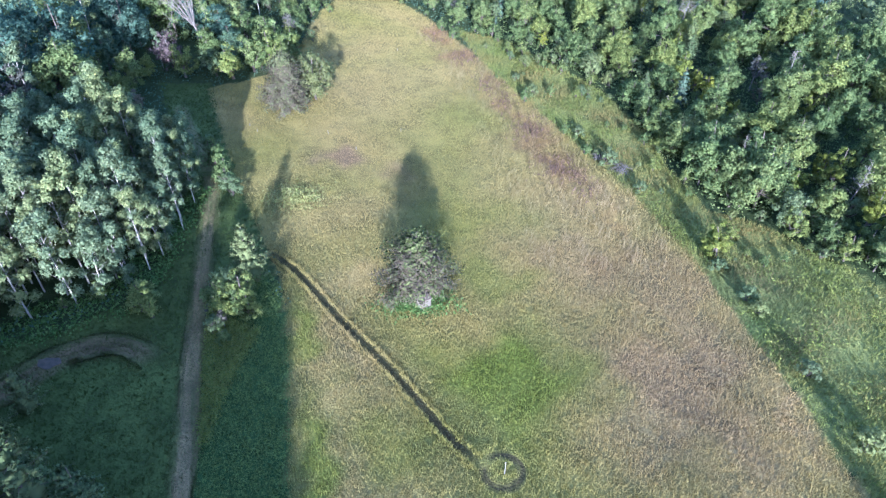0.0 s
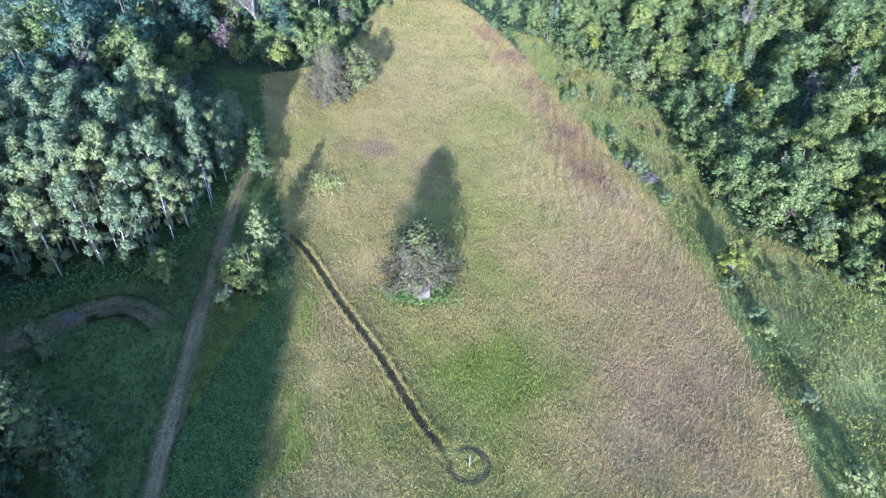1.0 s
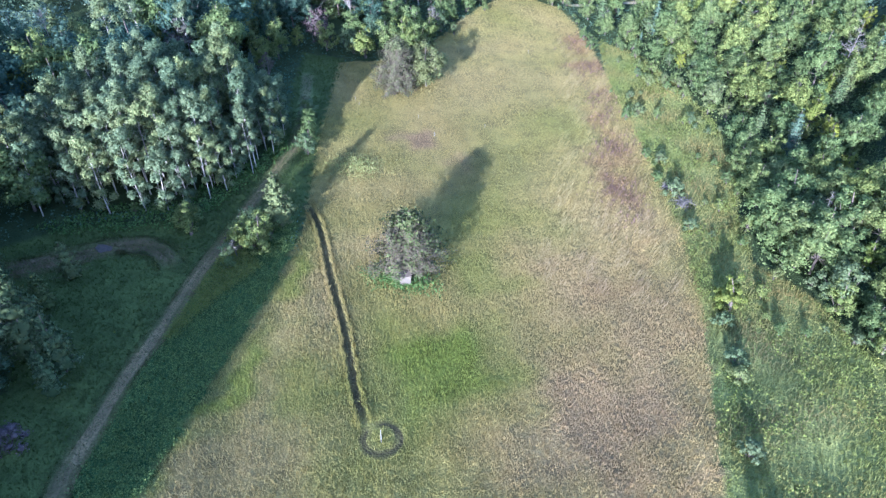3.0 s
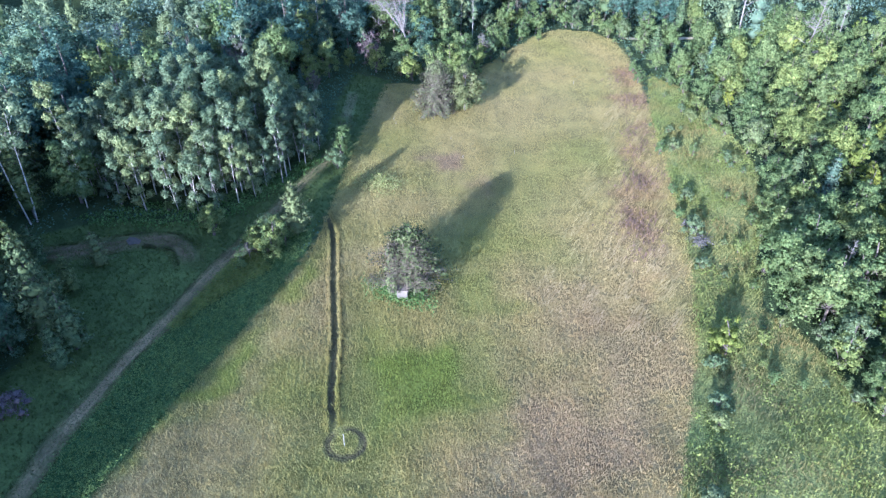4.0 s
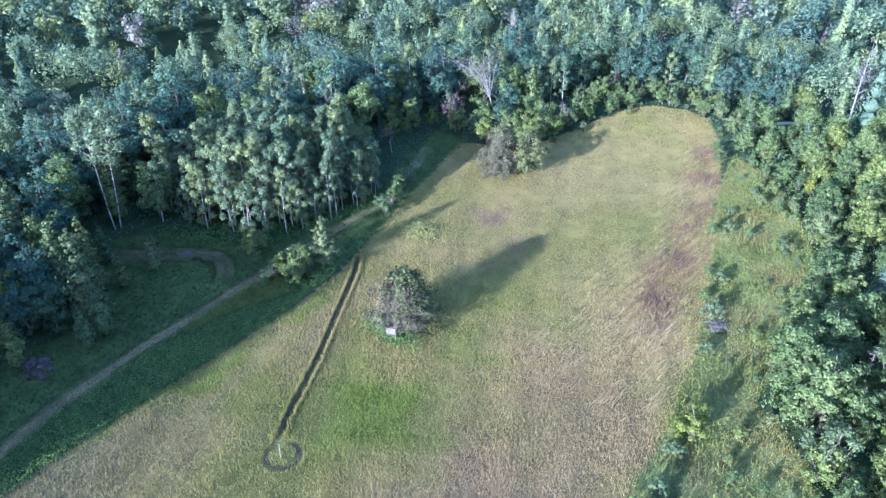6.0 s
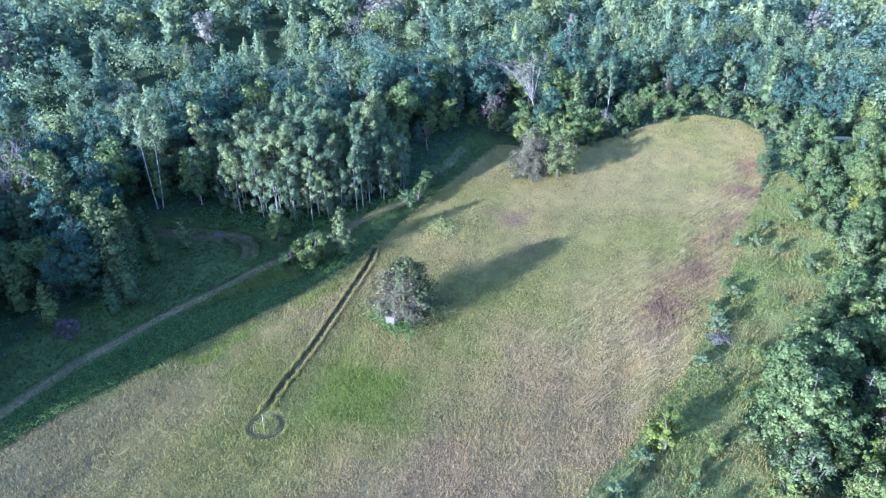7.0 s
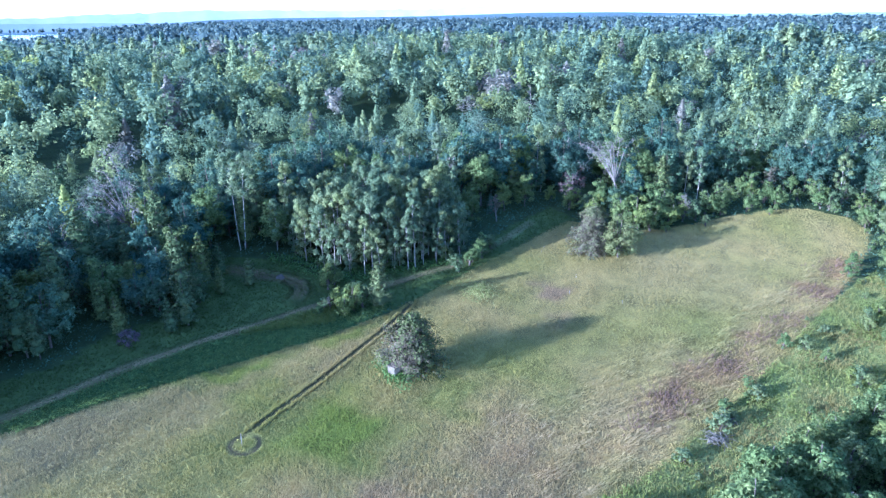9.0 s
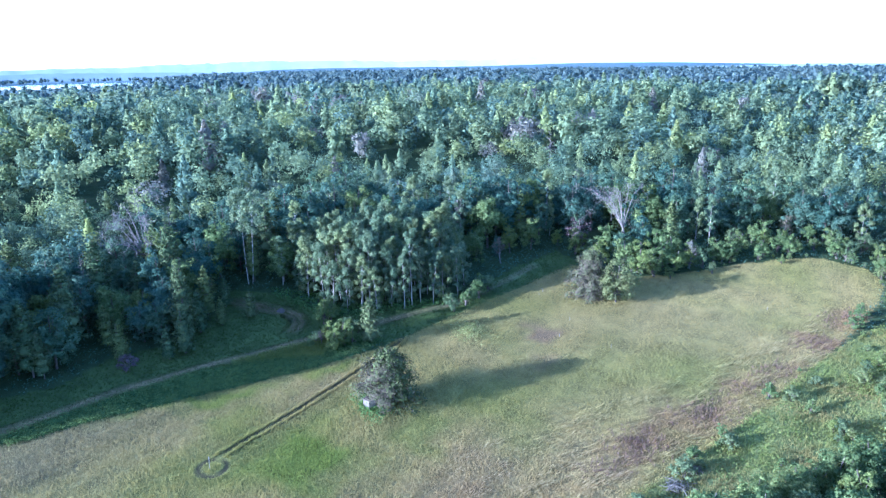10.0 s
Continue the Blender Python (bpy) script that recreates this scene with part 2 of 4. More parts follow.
PHI = (1 + 5 ** .5) / 2
ICO_V = np.array([(s * a, t * b, 0) for s in (-1, 1) for t in (-1, 1) for a, b in ((1, PHI),)] + [(0, s, t * PHI) for s in (-1, 1) for t in (-1, 1)] + [(s * PHI, 0, t) for s in (-1, 1) for t in (-1, 1)]) / math.hypot(1, PHI)
ICO_F = np.array([(i, j, k) for i in range(12) for j in range(i + 1, 12) for k in range(j + 1, 12) if max(np.linalg.norm(ICO_V[i] - ICO_V[j]), np.linalg.norm(ICO_V[j] - ICO_V[k]), np.linalg.norm(ICO_V[i] - ICO_V[k])) < 1.1])
OCTA_V = np.array([(1, 0, 0), (-1, 0, 0), (0, 1, 0), (0, -1, 0), (0, 0, 1), (0, 0, -1)], float)
OCTA_F = np.array([(0, 2, 4), (2, 1, 4), (1, 3, 4), (3, 0, 4), (2, 0, 5), (1, 2, 5), (3, 1, 5), (0, 3, 5)])
for faces_, verts_ in ((ICO_F, ICO_V), (OCTA_F, OCTA_V)):
    for row in faces_:
        if np.dot(np.cross(verts_[row[1]] - verts_[row[0]], verts_[row[2]] - verts_[row[0]]), verts_[row[0]]) < 0:
            row[1], row[2] = row[2], row[1]


def unit(v):
    return v / (np.linalg.norm(v, axis=-1, keepdims=True) + 1e-9)


class Shape:
    """Collects tubes, leaf sprays and inner masses into arrays, with the normals by which they take light."""

    def __init__(self):
        self.v, self.nrm, self.q, self.t, self.n = [], [], [], [], 0

    def add(self, v, faces, nrm):
        v = np.asarray(v, float)
        self.v.append(v), self.nrm.append(np.asarray(nrm, float))
        faces = np.asarray(faces, int) + self.n
        (self.q if faces.shape[1] == 4 else self.t).append(faces)
        self.n += len(v)

    def tube(self, pts, radii, sides=4):
        pts = np.asarray(pts, float)
        ring = np.linspace(0, 2 * np.pi, sides, endpoint=False)
        d = unit(np.gradient(pts, axis=0))
        ref = np.where(np.abs(d[:, 2:]) > 0.9, [[1.0, 0, 0]], [[0, 0, 1.0]])
        a = unit(np.cross(d, ref))
        b = np.cross(d, a)
        r = np.asarray(radii)[:, None, None]
        out = a[:, None] * np.cos(ring)[None, :, None] + b[:, None] * np.sin(ring)[None, :, None]
        v = pts[:, None] + r * out
        k = np.arange(sides)
        q = [np.stack([i * sides + k, i * sides + (k + 1) % sides, (i + 1) * sides + (k + 1) % sides, (i + 1) * sides + k], 1) for i in range(len(pts) - 1)]
        self.add(v.reshape(-1, 3), np.concatenate(q), out.reshape(-1, 3))

    def leaves(self, at, size, out=None, slim=0.55, along=None, loose=0.45):
        """Pointed leaf sprays; out: the way they face, along: the way they point."""
        at = np.asarray(at, float)
        k = len(at)
        out = unit(rng.normal(size=(k, 3)) + (0, 0, .3)) if out is None else unit(np.asarray(out, float) + 1e-6)
        nrm = unit(out + loose * rng.normal(size=(k, 3)))
        t = rng.normal(size=(k, 3)) if along is None else along + 0.35 * rng.normal(size=(k, 3))
        t = unit(t - (t * nrm).sum(1)[:, None] * nrm)
        b = np.cross(nrm, t)
        s = (size * rng.uniform(0.6, 1.4, k))[:, None]
        w = s * slim * rng.uniform(.8, 1.2, (k, 1)) * 1.3
        v = np.stack([at + t * s, at - t * s * .6 + b * w, at - t * s * .6 - b * w], 1)
        shade = unit(out + .38 * rng.normal(size=(k, 3)))
        self.add(v.reshape(-1, 3), np.arange(3 * k).reshape(-1, 3), np.repeat(shade, 3, 0))

    def core(self, c, r, flat=0.8, rough=0.16, coarse=False, axes=(1, 1, 1)):
        v, f = (OCTA_V, OCTA_F) if coarse else (ICO_V, ICO_F)
        w = v * (r * (1 + rough * rng.normal(size=(len(v), 1)))) * (1, 1, flat) * np.asarray(axes)
        self.add(w + np.asarray(c), f, v)

    def clump(self, c, r, count, size, flat=0.8, core=0.5, lean=(0, 0, 0), slim=.6):
        """A rounded cloud of sprays, thick in the middle and ragged outside; lean: the way the whole cloud faces."""
        if core:
            self.core(c, r * core, flat, .25, True)
        lean = np.asarray(lean, float)
        d = unit(rng.normal(size=(count, 3)) + .5 * lean)
        far_out = rng.uniform(.25, 1.0, (count, 1)) ** .5 * rng.uniform(.72, 1.22, (count, 1))
        self.leaves(np.asarray(c) + d * far_out * (r, r, r * flat), size, d + lean + (0, 0, .45), slim)

    def mesh(self, name, mat):
        return mesh_of(name, np.concatenate(self.v), self.faces(), mat, None, False, np.concatenate(self.nrm))

    def faces(self):
        return [np.concatenate(f) for f in (self.q, self.t) if f]


def part(name, data, parent, label=""):
    ob = new(name, data)
    ob.parent = parent
    return tagged(ob, label)


def thing(name, x, y, z, label, category, group="", kind="", turn=0.0, size=1.0):
    ob = new(name)
    ob.empty_display_size = 0.3
    ob.matrix_basis = pose(x, y, z, 0, 0, turn) @ Matrix.Diagonal((size, size, size, 1))
    return tagged(ob, label, category, group, kind)


def bent(h, lean, wob=0.25, steps=6):
    z = np.linspace(-0.35, h, steps)
    k = z / h
    a = rng.uniform(0, 6.28)
    return np.stack([lean[0] * k + wob * np.sin(k * 4 + a) * k, lean[1] * k + wob * np.cos(k * 3 + a) * k, z], 1)


def limb(s, a, b, r, sag=0.1, sides=3):
    k = np.linspace(0, 1, 3)[:, None]
    p = np.asarray(a) * (1 - k) + np.asarray(b) * k
    p[:, 2] += sag * np.sin(k[:, 0] * np.pi)
    s.tube(p, r * (1 - .8 * k[:, 0]), sides)


# ---- kinds of trees: each gives the meshes of a trunk and a crown ----
def aspen_meshes(h=12.5, low=0.32, wide=1.75, count=2400, leaf=0.135, stems=1, mat=None):
    t, c = Shape(), Shape()
    for s in range(stems):
        lean = rng.normal(0, 0.5, 2) + (s * 0.9, s * .5)
        p = bent(h * (1 - .08 * s), lean)
        p[:, :2] += np.array((0.7, 0.3)) * s
        t.tube(p, np.array([.1, .085, .07, .05, .025, .01]), 6)
        k = 17
        for i in range(k):
            f = low + (1 - low) * (i + .5) / k
            a = i * 2.4 + rng.uniform(-.5, .5)
            base = np.array([np.interp(f * h, p[:, 2], p[:, j]) for j in (0, 1)] + [f * h])
            reach = wide * (0.3 + 0.85 * math.sin(math.pi * min(1, (f - low) / (1 - low) * .8 + .14))) * rng.uniform(.55, 1.1)
            out = np.array([math.cos(a), math.sin(a), .15])
            tip = base + out * reach * .8 + (0, 0, .45)
            limb(t, base - (0, 0, .7), tip, 0.022)
            c.clump(tip, rng.uniform(.6, 1.0) * wide * .5, count // k // stems + 1, leaf, 1.05, .55, out * .55)
        for i in range(4):
            c.clump(p[-1] + (math.cos(i * 1.6 + s) * wide * .3, math.sin(i * 1.6 + s) * wide * .3, -.1 - .35 * i), wide * .4, count // k // stems, leaf, 1.3, .5, (0, 0, .4))
    return t.mesh("trunk", MAT_WHITEBARK), c.mesh("crown", mat or MAT_ASPEN)


def broad_meshes(h=11.0, wide=3.0, low=0.25, count=3600, leaf=0.165, clumps=60, mat=None, bark=None, thin=1.0):
    """Boughs end in rounded clouds of leaves that make up one uneven crown."""
    t, c = Shape(), Shape()
    p = bent(h * .9, rng.normal(0, .5, 2), .3)
    t.tube(p, np.linspace(0.2, 0.04, len(p)), 6)
    mid = np.array([p[-2, 0], p[-2, 1], h * (low + 1) / 2 - .03 * h])
    axes = np.array([wide, wide, h * (1 - low) / 2]) * .86
    if low < .2:
        mid[2], axes[2] = h * .45, h * .5
    lobes = unit(rng.normal(size=(7, 3)) + (0, 0, .35))
    lobe_out = rng.uniform(.72, 1.12, 7)
    per = int(count * 1.2) // clumps
    for i in range(clumps):
        d = unit(rng.normal(size=3) + (0, 0, .32))
        near = (lobes @ d).argmax()
        r = lobe_out[near] * (rng.uniform(.3, .6) if i % 3 == 1 else rng.uniform(.7, 1.02))
        at = mid + d * axes * r
        at[2] = max(at[2], .25 + .1 * h * rng.uniform())
        size = rng.uniform(.17, .29) * min(wide, axes[2] * 1.15)
        if i % 3 == 0:
            limb(t, (p[2, 0], p[2, 1], h * (low * .8 + .12)), at, .06)
        c.clump(at, size, per, leaf, rng.uniform(.7, .95), .4, unit(d * (1, 1, axes[0] / axes[2])) * .6)
    c.core(mid, 1.0, 1.0, .14, False, axes * .26 * thin)
    return t.mesh("trunk", bark or MAT_BARK), c.mesh("crown", mat or MAT_BROAD)


def pine_meshes(h=8.0, wide=2.4, low=0.08, count=2700, leaf=0.17, mat=None, droop=0.25):
    t, c = Shape(), Shape()
    p = bent(h, rng.normal(0, .15, 2), .06)
    t.tube(p, np.linspace(0.16, 0.025, len(p)), 6)
    whorls = max(6, int(h * 1.25))
    pts, al, face = [], [], []
    per = count // (whorls * 7)
    for i in range(whorls):
        f = low + (1 - low) * i / whorls
        reach = wide * (1 - ((f - low) / (1 - low)) ** 1.3) ** .8 * rng.uniform(.75, 1.08) + .2
        for b in range(7):
            a = b * .898 + i * .7 + rng.uniform(-.25, .25)
            d = np.array([math.cos(a), math.sin(a), 0])
            ln = reach * rng.uniform(.55, 1.12)
            base = np.array([0, 0, f * h])
            tip = base + d * ln + (0, 0, ln * droop)
            limb(t, base, tip, .035, 0, 3)
            k = rng.uniform(.25, 1.08, per) ** .8
            spread = rng.normal(0, .15, (per, 3)) * (0.45 + ln * .35)
            pts.append(base + (tip - base) * k[:, None] + spread)
            al.append(np.tile(d * .7 + (0, 0, .75), (per, 1)))
            face.append(unit(spread) * .5 + d * .75 + (0, 0, .35))
    for i in range(5):
        f = low + (1 - low) * (i + .3) / 5.5
        c.core((0, 0, f * h + .3), wide * (1 - ((f - low) / (1 - low)) ** 1.3) * .5 + .1, .8, .22)
    pts.append(np.array([0, 0, h]) + rng.normal(0, .12, (20, 3))), al.append(np.tile((0, 0, 1.0), (20, 1))), face.append(rng.normal(size=(20, 3)) + (0, 0, .5))
    c.leaves(np.concatenate(pts), leaf, np.concatenate(face), .45, np.concatenate(al))
    return t.mesh("trunk", MAT_BARK), c.mesh("crown", mat or MAT_PINE)


def snag_meshes(h=12.0, lean=(0, 0), limbs=14, reach=3.0, mat=None, twigs=4, thick=1.2):
    t, found = Shape(), []
    p = bent(h, lean, .3, 7)
    t.tube(p, thick * np.linspace(.2, .03, len(p)), 6)
    for i in range(limbs):
        b = Shape()
        f = rng.uniform(.35, .97)
        base = np.array([np.interp(f * h, p[:, 2], p[:, j]) for j in range(3)])
        a = rng.uniform(0, 6.28)
        ln = reach * (1.15 - f) * rng.uniform(.5, 1.2) + .4
        tip = base + (math.cos(a) * ln, math.sin(a) * ln, ln * rng.uniform(.1, .7))
        limb(b, base, tip, .06 * thick, .2)
        for _ in range(twigs):
            k = rng.uniform(.3, .95)
            q = base + (tip - base) * k + (0, 0, .2 * math.sin(k * math.pi))
            limb(b, q, q + rng.normal(0, .33 * ln, 3) + (0, 0, .2), .028 * thick, .05, 3)
        found.append(b.mesh("limb", mat or MAT_DEAD))
    return t.mesh("trunk", mat or MAT_DEAD), found


def arching_snag_meshes(h=13.0, reach=7.0, limbs=9, side=(-1.0, 0.0), mat=None):
    """A dead tree whose trunk divides low into long arching limbs that end in fine bare twigs."""
    t, found = Shape(), []
    fork = np.array((side[0] * h * .12, side[1] * h * .12, h * .3))
    t.tube([(0, 0, -.3), fork * .5, fork], [.26, .22, .18], 7)
    for i in range(limbs):
        b = Shape()
        a = math.atan2(side[1], side[0]) + (i / (limbs - 1) - .5) * 3.6 + rng.uniform(-.2, .2)
        ln, up = reach * rng.uniform(.55, 1.1), h * rng.uniform(.22, .68)
        k = np.linspace(0, 1, 8)[:, None]
        p = fork + np.concatenate([math.cos(a) * ln * k, math.sin(a) * ln * k, up * np.sin(k * rng.uniform(1.5, 2.6))], 1) + rng.normal(0, .16, (8, 3)) * k
        b.tube(p, .1 * (1 - .85 * k[:, 0]), 5)
        for _ in range(22):
            j = int(rng.integers(2, 8))
            tip = p[j] + unit(rng.normal(size=3) + (math.cos(a) * .5, math.sin(a) * .5, .7)) * rng.uniform(.8, 2.6)
            limb(b, p[j], tip, .035, .15, 3)
            for _ in range(5):
                q = p[j] + (tip - p[j]) * rng.uniform(.3, 1)
                limb(b, q, q + rng.normal(0, .45, 3) + (0, 0, .25), .014, .05, 3)
        found.append(b.mesh("limb", mat or MAT_DEAD))
    return t.mesh("trunk", mat or MAT_DEAD), found


def bush_meshes(h=1.7, wide=.9, count=560, leaf=.1, mat=None, clumps=11):
    t, c = Shape(), Shape()
    for i in range(clumps):
        a, k = i * 2.4, (i + .5) / clumps
        out = np.array([math.cos(a) * (1 - k), math.sin(a) * (1 - k), k])
        tip = np.array([math.cos(a) * wide * (1 - k * .8), math.sin(a) * wide * (1 - k * .8), h * (.22 + .68 * k)]) * rng.uniform(.85, 1.1)
        limb(t, (0, 0, -.2), tip, .035)
        c.clump(tip, wide * rng.uniform(.32, .46), count // clumps, leaf, .95, .5, out * .6)
    return t.mesh("stems", MAT_BARK), c.mesh("foliage", mat or MAT_SILVER)


KINDS = {
    "aspen_tree": ([aspen_meshes(12.8, .28, 1.5), aspen_meshes(11.5, .26, 1.3), aspen_meshes(13.4, .34, 1.5), aspen_meshes(12.2, .24, 1.35), aspen_meshes(10.5, .2, 1.4), aspen_meshes(10.5, .1, 1.8), aspen_meshes(8.5, .06, 1.7)], ("trunk", "crown"), "tall slender aspen with pale trunk and grey-green leaves", "tree"),
    "birch_tree": ([aspen_meshes(16, .55, 2.0, 3000, .14, 2), aspen_meshes(15, .5, 2.2, 2700, .14)], ("trunk", "crown"), "tall birch with white trunk and light green crown", "tree"),
    "maple_tree": ([broad_meshes(10, 4.2, .12, 4200, .18, 64), broad_meshes(12, 4.7, .15, 4600, .19, 70), broad_meshes(9.5, 4.0, .1, 4000, .17, 64), broad_meshes(8.5, 4.2, .05, 4000, .17, 60), broad_meshes(12, 3.9, .14, 4200, .18, 66), broad_meshes(8, 3.8, .03, 3800, .16, 60)], ("trunk", "crown"), "broad-leaved forest tree with full green crown", "tree"),
    "oak_tree": ([broad_meshes(13, 4.3, .14, 4200, .18, 62, MAT_DARK), broad_meshes(11.5, 3.9, .12, 4000, .17, 58, MAT_DARK), broad_meshes(10, 3.6, .1, 3800, .165, 56, MAT_DARK)], ("trunk", "crown"), "dark green forest tree with dense crown", "tree"),
    "lime_tree": ([broad_meshes(9, 2.2, .15, 2600, .135, 44, MAT_LIME), broad_meshes(6.5, 1.9, .1, 2200, .125, 40, MAT_LIME)], ("trunk", "crown"), "young yellow-green broad-leaved tree in the woods", "tree"),
    "pine_tree": ([pine_meshes(9), pine_meshes(11, 2.7, .08, 3200), pine_meshes(7.5, 2.0, .08, 2500), pine_meshes(13, 3.2, .15, 3400, .19)], ("trunk", "crown"), "dark green pine with whorled branches", "pine"),
    "spruce_tree": ([pine_meshes(9, 1.7, .05, 2200, .16, MAT_SPRUCE, -.18), pine_meshes(7, 1.5, .05, 1900, .15, MAT_SPRUCE, -.15)], ("trunk", "crown"), "slim blue-green spruce with pointed top", "spruce"),
    "dead_tree": ([snag_meshes(11, (0, 0), 16, 3.0, None, 6, .8), snag_meshes(13, (1.5, .5), 20, 3.6, None, 6, .8), snag_meshes(9, (-1, .6), 14, 2.6, None, 6, .8)], ("trunk", "limb"), "bleached dead tree with bare branches", "dead tree"),
    "alder_bush": ([broad_meshes(4.2, 2.1, -.05, 1700, .11, 34), broad_meshes(3.4, 1.9, -.1, 1500, .105, 30), broad_meshes(5, 2.3, -.05, 1800, .115, 36), broad_meshes(3.8, 1.8, -.08, 1500, .1, 32, MAT_SILVER)], ("trunk", "crown"), "leafy green thicket bush at the wood's edge", "bush"),
    "purple_tree": ([broad_meshes(8, 2.4, .15, 1400, .12, 40, MAT_PURPLE, MAT_DEAD, .7), broad_meshes(9, 2.2, .2, 1300, .12, 38, MAT_PURPLE, MAT_DEAD, .7)], ("trunk", "crown"), "half-dead tree with grey-brown thin foliage", "tree"),
    "olive_bush": ([bush_meshes(), bush_meshes(1.4, .8), bush_meshes(2.0, 1.0, 640)], ("stems", "foliage"), "silvery green young bush on the field's margin", "bush"),
}
FIRST = {}


def plant(kind, x, y, size=1.0, turn=None, variant=None, group="", label="", name=""):
    meshes, names, text, category = KINDS[kind]
    v = int(rng.integers(len(meshes))) if variant is None else variant
    turn = rng.uniform(0, 360) if turn is None else turn
    z = float(ground_z(x, y))
    key = (kind, v, group, label)
    m = pose(x, y, z, 0, 0, turn) @ Matrix.Diagonal((size, size, size * rng.uniform(.94, 1.06), 1))
    if key in FIRST:
        ob = copy_thing(FIRST[key], pose(x, y, z, 0, 0, turn))
        ob.matrix_basis = m
        return ob
    ob = thing(name or kind, x, y, z, label or text, category, group)
    ob.matrix_basis = m
    for part_name, me in zip(names, meshes[v]):
        for one in me if isinstance(me, list) else [me]:
            part(part_name, one, ob)
    FIRST[key] = ob
    return ob


# ---- ground ----
def graded(lo, hi, fine, reach):
    core = np.arange(lo, hi + .01, fine)
    out, s, grow = [], fine, core[-1]
    while grow < reach:
        s *= 1.22
        grow += s
        out.append(grow)
    left, s, grow = [], fine, core[0]
    while grow > -reach:
        s *= 1.22
        grow -= s
        left.append(grow)
    return np.concatenate([left[::-1], core, out])


gx, gy = np.meshgrid(graded(-66, 62, .9, 4600), graded(-14, 166, .9, 4600), indexing="ij")
nx, ny = gx.shape
cover = np.broadcast_to(np.array((0.035, 0.05, 0.02)), (*gx.shape, 3)).copy()
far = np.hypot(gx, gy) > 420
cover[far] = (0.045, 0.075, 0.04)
# Ground past 1000 m carries distance haze in its blue-grey colour.
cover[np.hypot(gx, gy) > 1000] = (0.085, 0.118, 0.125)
cover[inside(SCRUB, gx, gy)] = (0.16, 0.175, 0.055)
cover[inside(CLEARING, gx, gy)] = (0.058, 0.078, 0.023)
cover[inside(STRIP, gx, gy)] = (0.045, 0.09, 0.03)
fieldmask = inside(FIELD, gx, gy)
cover[fieldmask] = field_colour(gx, gy)[fieldmask] * 0.8
idx = np.arange(nx * ny).reshape(nx, ny)
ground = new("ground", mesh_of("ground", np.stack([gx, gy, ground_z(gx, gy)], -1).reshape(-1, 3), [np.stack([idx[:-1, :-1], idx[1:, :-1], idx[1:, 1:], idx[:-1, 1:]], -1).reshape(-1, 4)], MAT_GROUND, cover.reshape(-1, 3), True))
tagged(ground, "rolling ground with tan meadow, green margins and woodland floor", "ground", "", "structure")


def ribbon(name, line, width, earth, verge, label, lift=0.05, rough=0.3, ruts=True):
    """A worn way laid on the ground: bare in the wheel or foot lines, fading into its verge."""
    pts = []
    for (x0, y0), (x1, y1) in zip(line, line[1:]):
        k = max(2, int(math.hypot(x1 - x0, y1 - y0) / .35))
        pts += [(x0 + (x1 - x0) * i / k, y0 + (y1 - y0) * i / k) for i in range(k)]
    pts = np.array(pts + [line[-1]])
    for _ in range(12):
        pts[1:-1] = (pts[:-2] + 2 * pts[1:-1] + pts[2:]) / 4
    d = np.gradient(pts, axis=0)
    d /= np.linalg.norm(d, axis=1)[:, None]
    n = np.stack([-d[:, 1], d[:, 0]], 1)
    across = np.linspace(-.5, .5, 13)
    ends = np.clip(np.minimum(np.arange(len(pts)), np.arange(len(pts))[::-1]) / 6, 0, 1)
    v, c = [], []
    for a in across:
        ease = np.convolve(rng.normal(size=len(pts) + 14), np.ones(15) / 6, "valid")
        p = pts + n * (a * width * (1 + rough * .4 * ease))[:, None]
        bare = np.clip(1.35 - abs(a) * 2.9, 0, 1) * (1 - (.2 * math.exp(-(a / .1) ** 2) if ruts else 0))
        bare = np.clip(bare * (1 + rough * ease), 0, 1) * ends
        side = field_colour(p[:, 0], p[:, 1]) * .75 if verge is None else np.tile(verge, (len(p), 1))
        c.append(side * (1 - bare[:, None]) + np.array(earth) * bare[:, None])
        edge = -.045 if abs(a) > .49 else -.02 * bare
        v.append(np.column_stack([p, ground_z(p[:, 0], p[:, 1]) + lift + edge]))
    v, c = np.stack(v, 1), np.stack(c, 1)
    i = np.arange(len(pts) * 13).reshape(len(pts), 13)
    f = np.stack([i[:-1, :-1], i[1:, :-1], i[1:, 1:], i[:-1, 1:]], -1).reshape(-1, 4)
    ob = new(name, mesh_of(name, v.reshape(-1, 3), [f], MAT_GROUND, c.reshape(-1, 3), True))
    return tagged(ob, label, name.replace("_", " "), "", "structure")


ribbon("dirt_road", ROAD, 2.5, (.18, .142, .074), (.066, .086, .026), "narrow packed-dirt track between woods and meadow", .05, .45, False)
ribbon("grassy_track", TRACK, 2.6, (.12, .115, .055), (.08, .105, .035), "grown-over track leading on into the woods")
ribbon("sandy_path", [(-9, 160), (-2, 162.5), (3, 167), (8, 171)], 2.4, (.42, .36, .26), (.2, .19, .08), "pale sandy path crossing the wood's edge", .05, .3, False)
ribbon("dirt_path", SPUR, 4.2, (.135, .104, .06), (.058, .078, .023), "worn dirt path curving round the shaded clearing", .05, .5, False)
loop = [(LOOP_AT[0] + LOOP_R * math.cos(a), LOOP_AT[1] + LOOP_R * math.sin(a)) for a in np.linspace(2.6, 2.6 + 2 * math.pi, 40)]
ribbon("foot_trail", TRAIL, 1.35, (.075, .064, .031), None, "mown foot trail trodden through the tall grass", .045, .34, False)
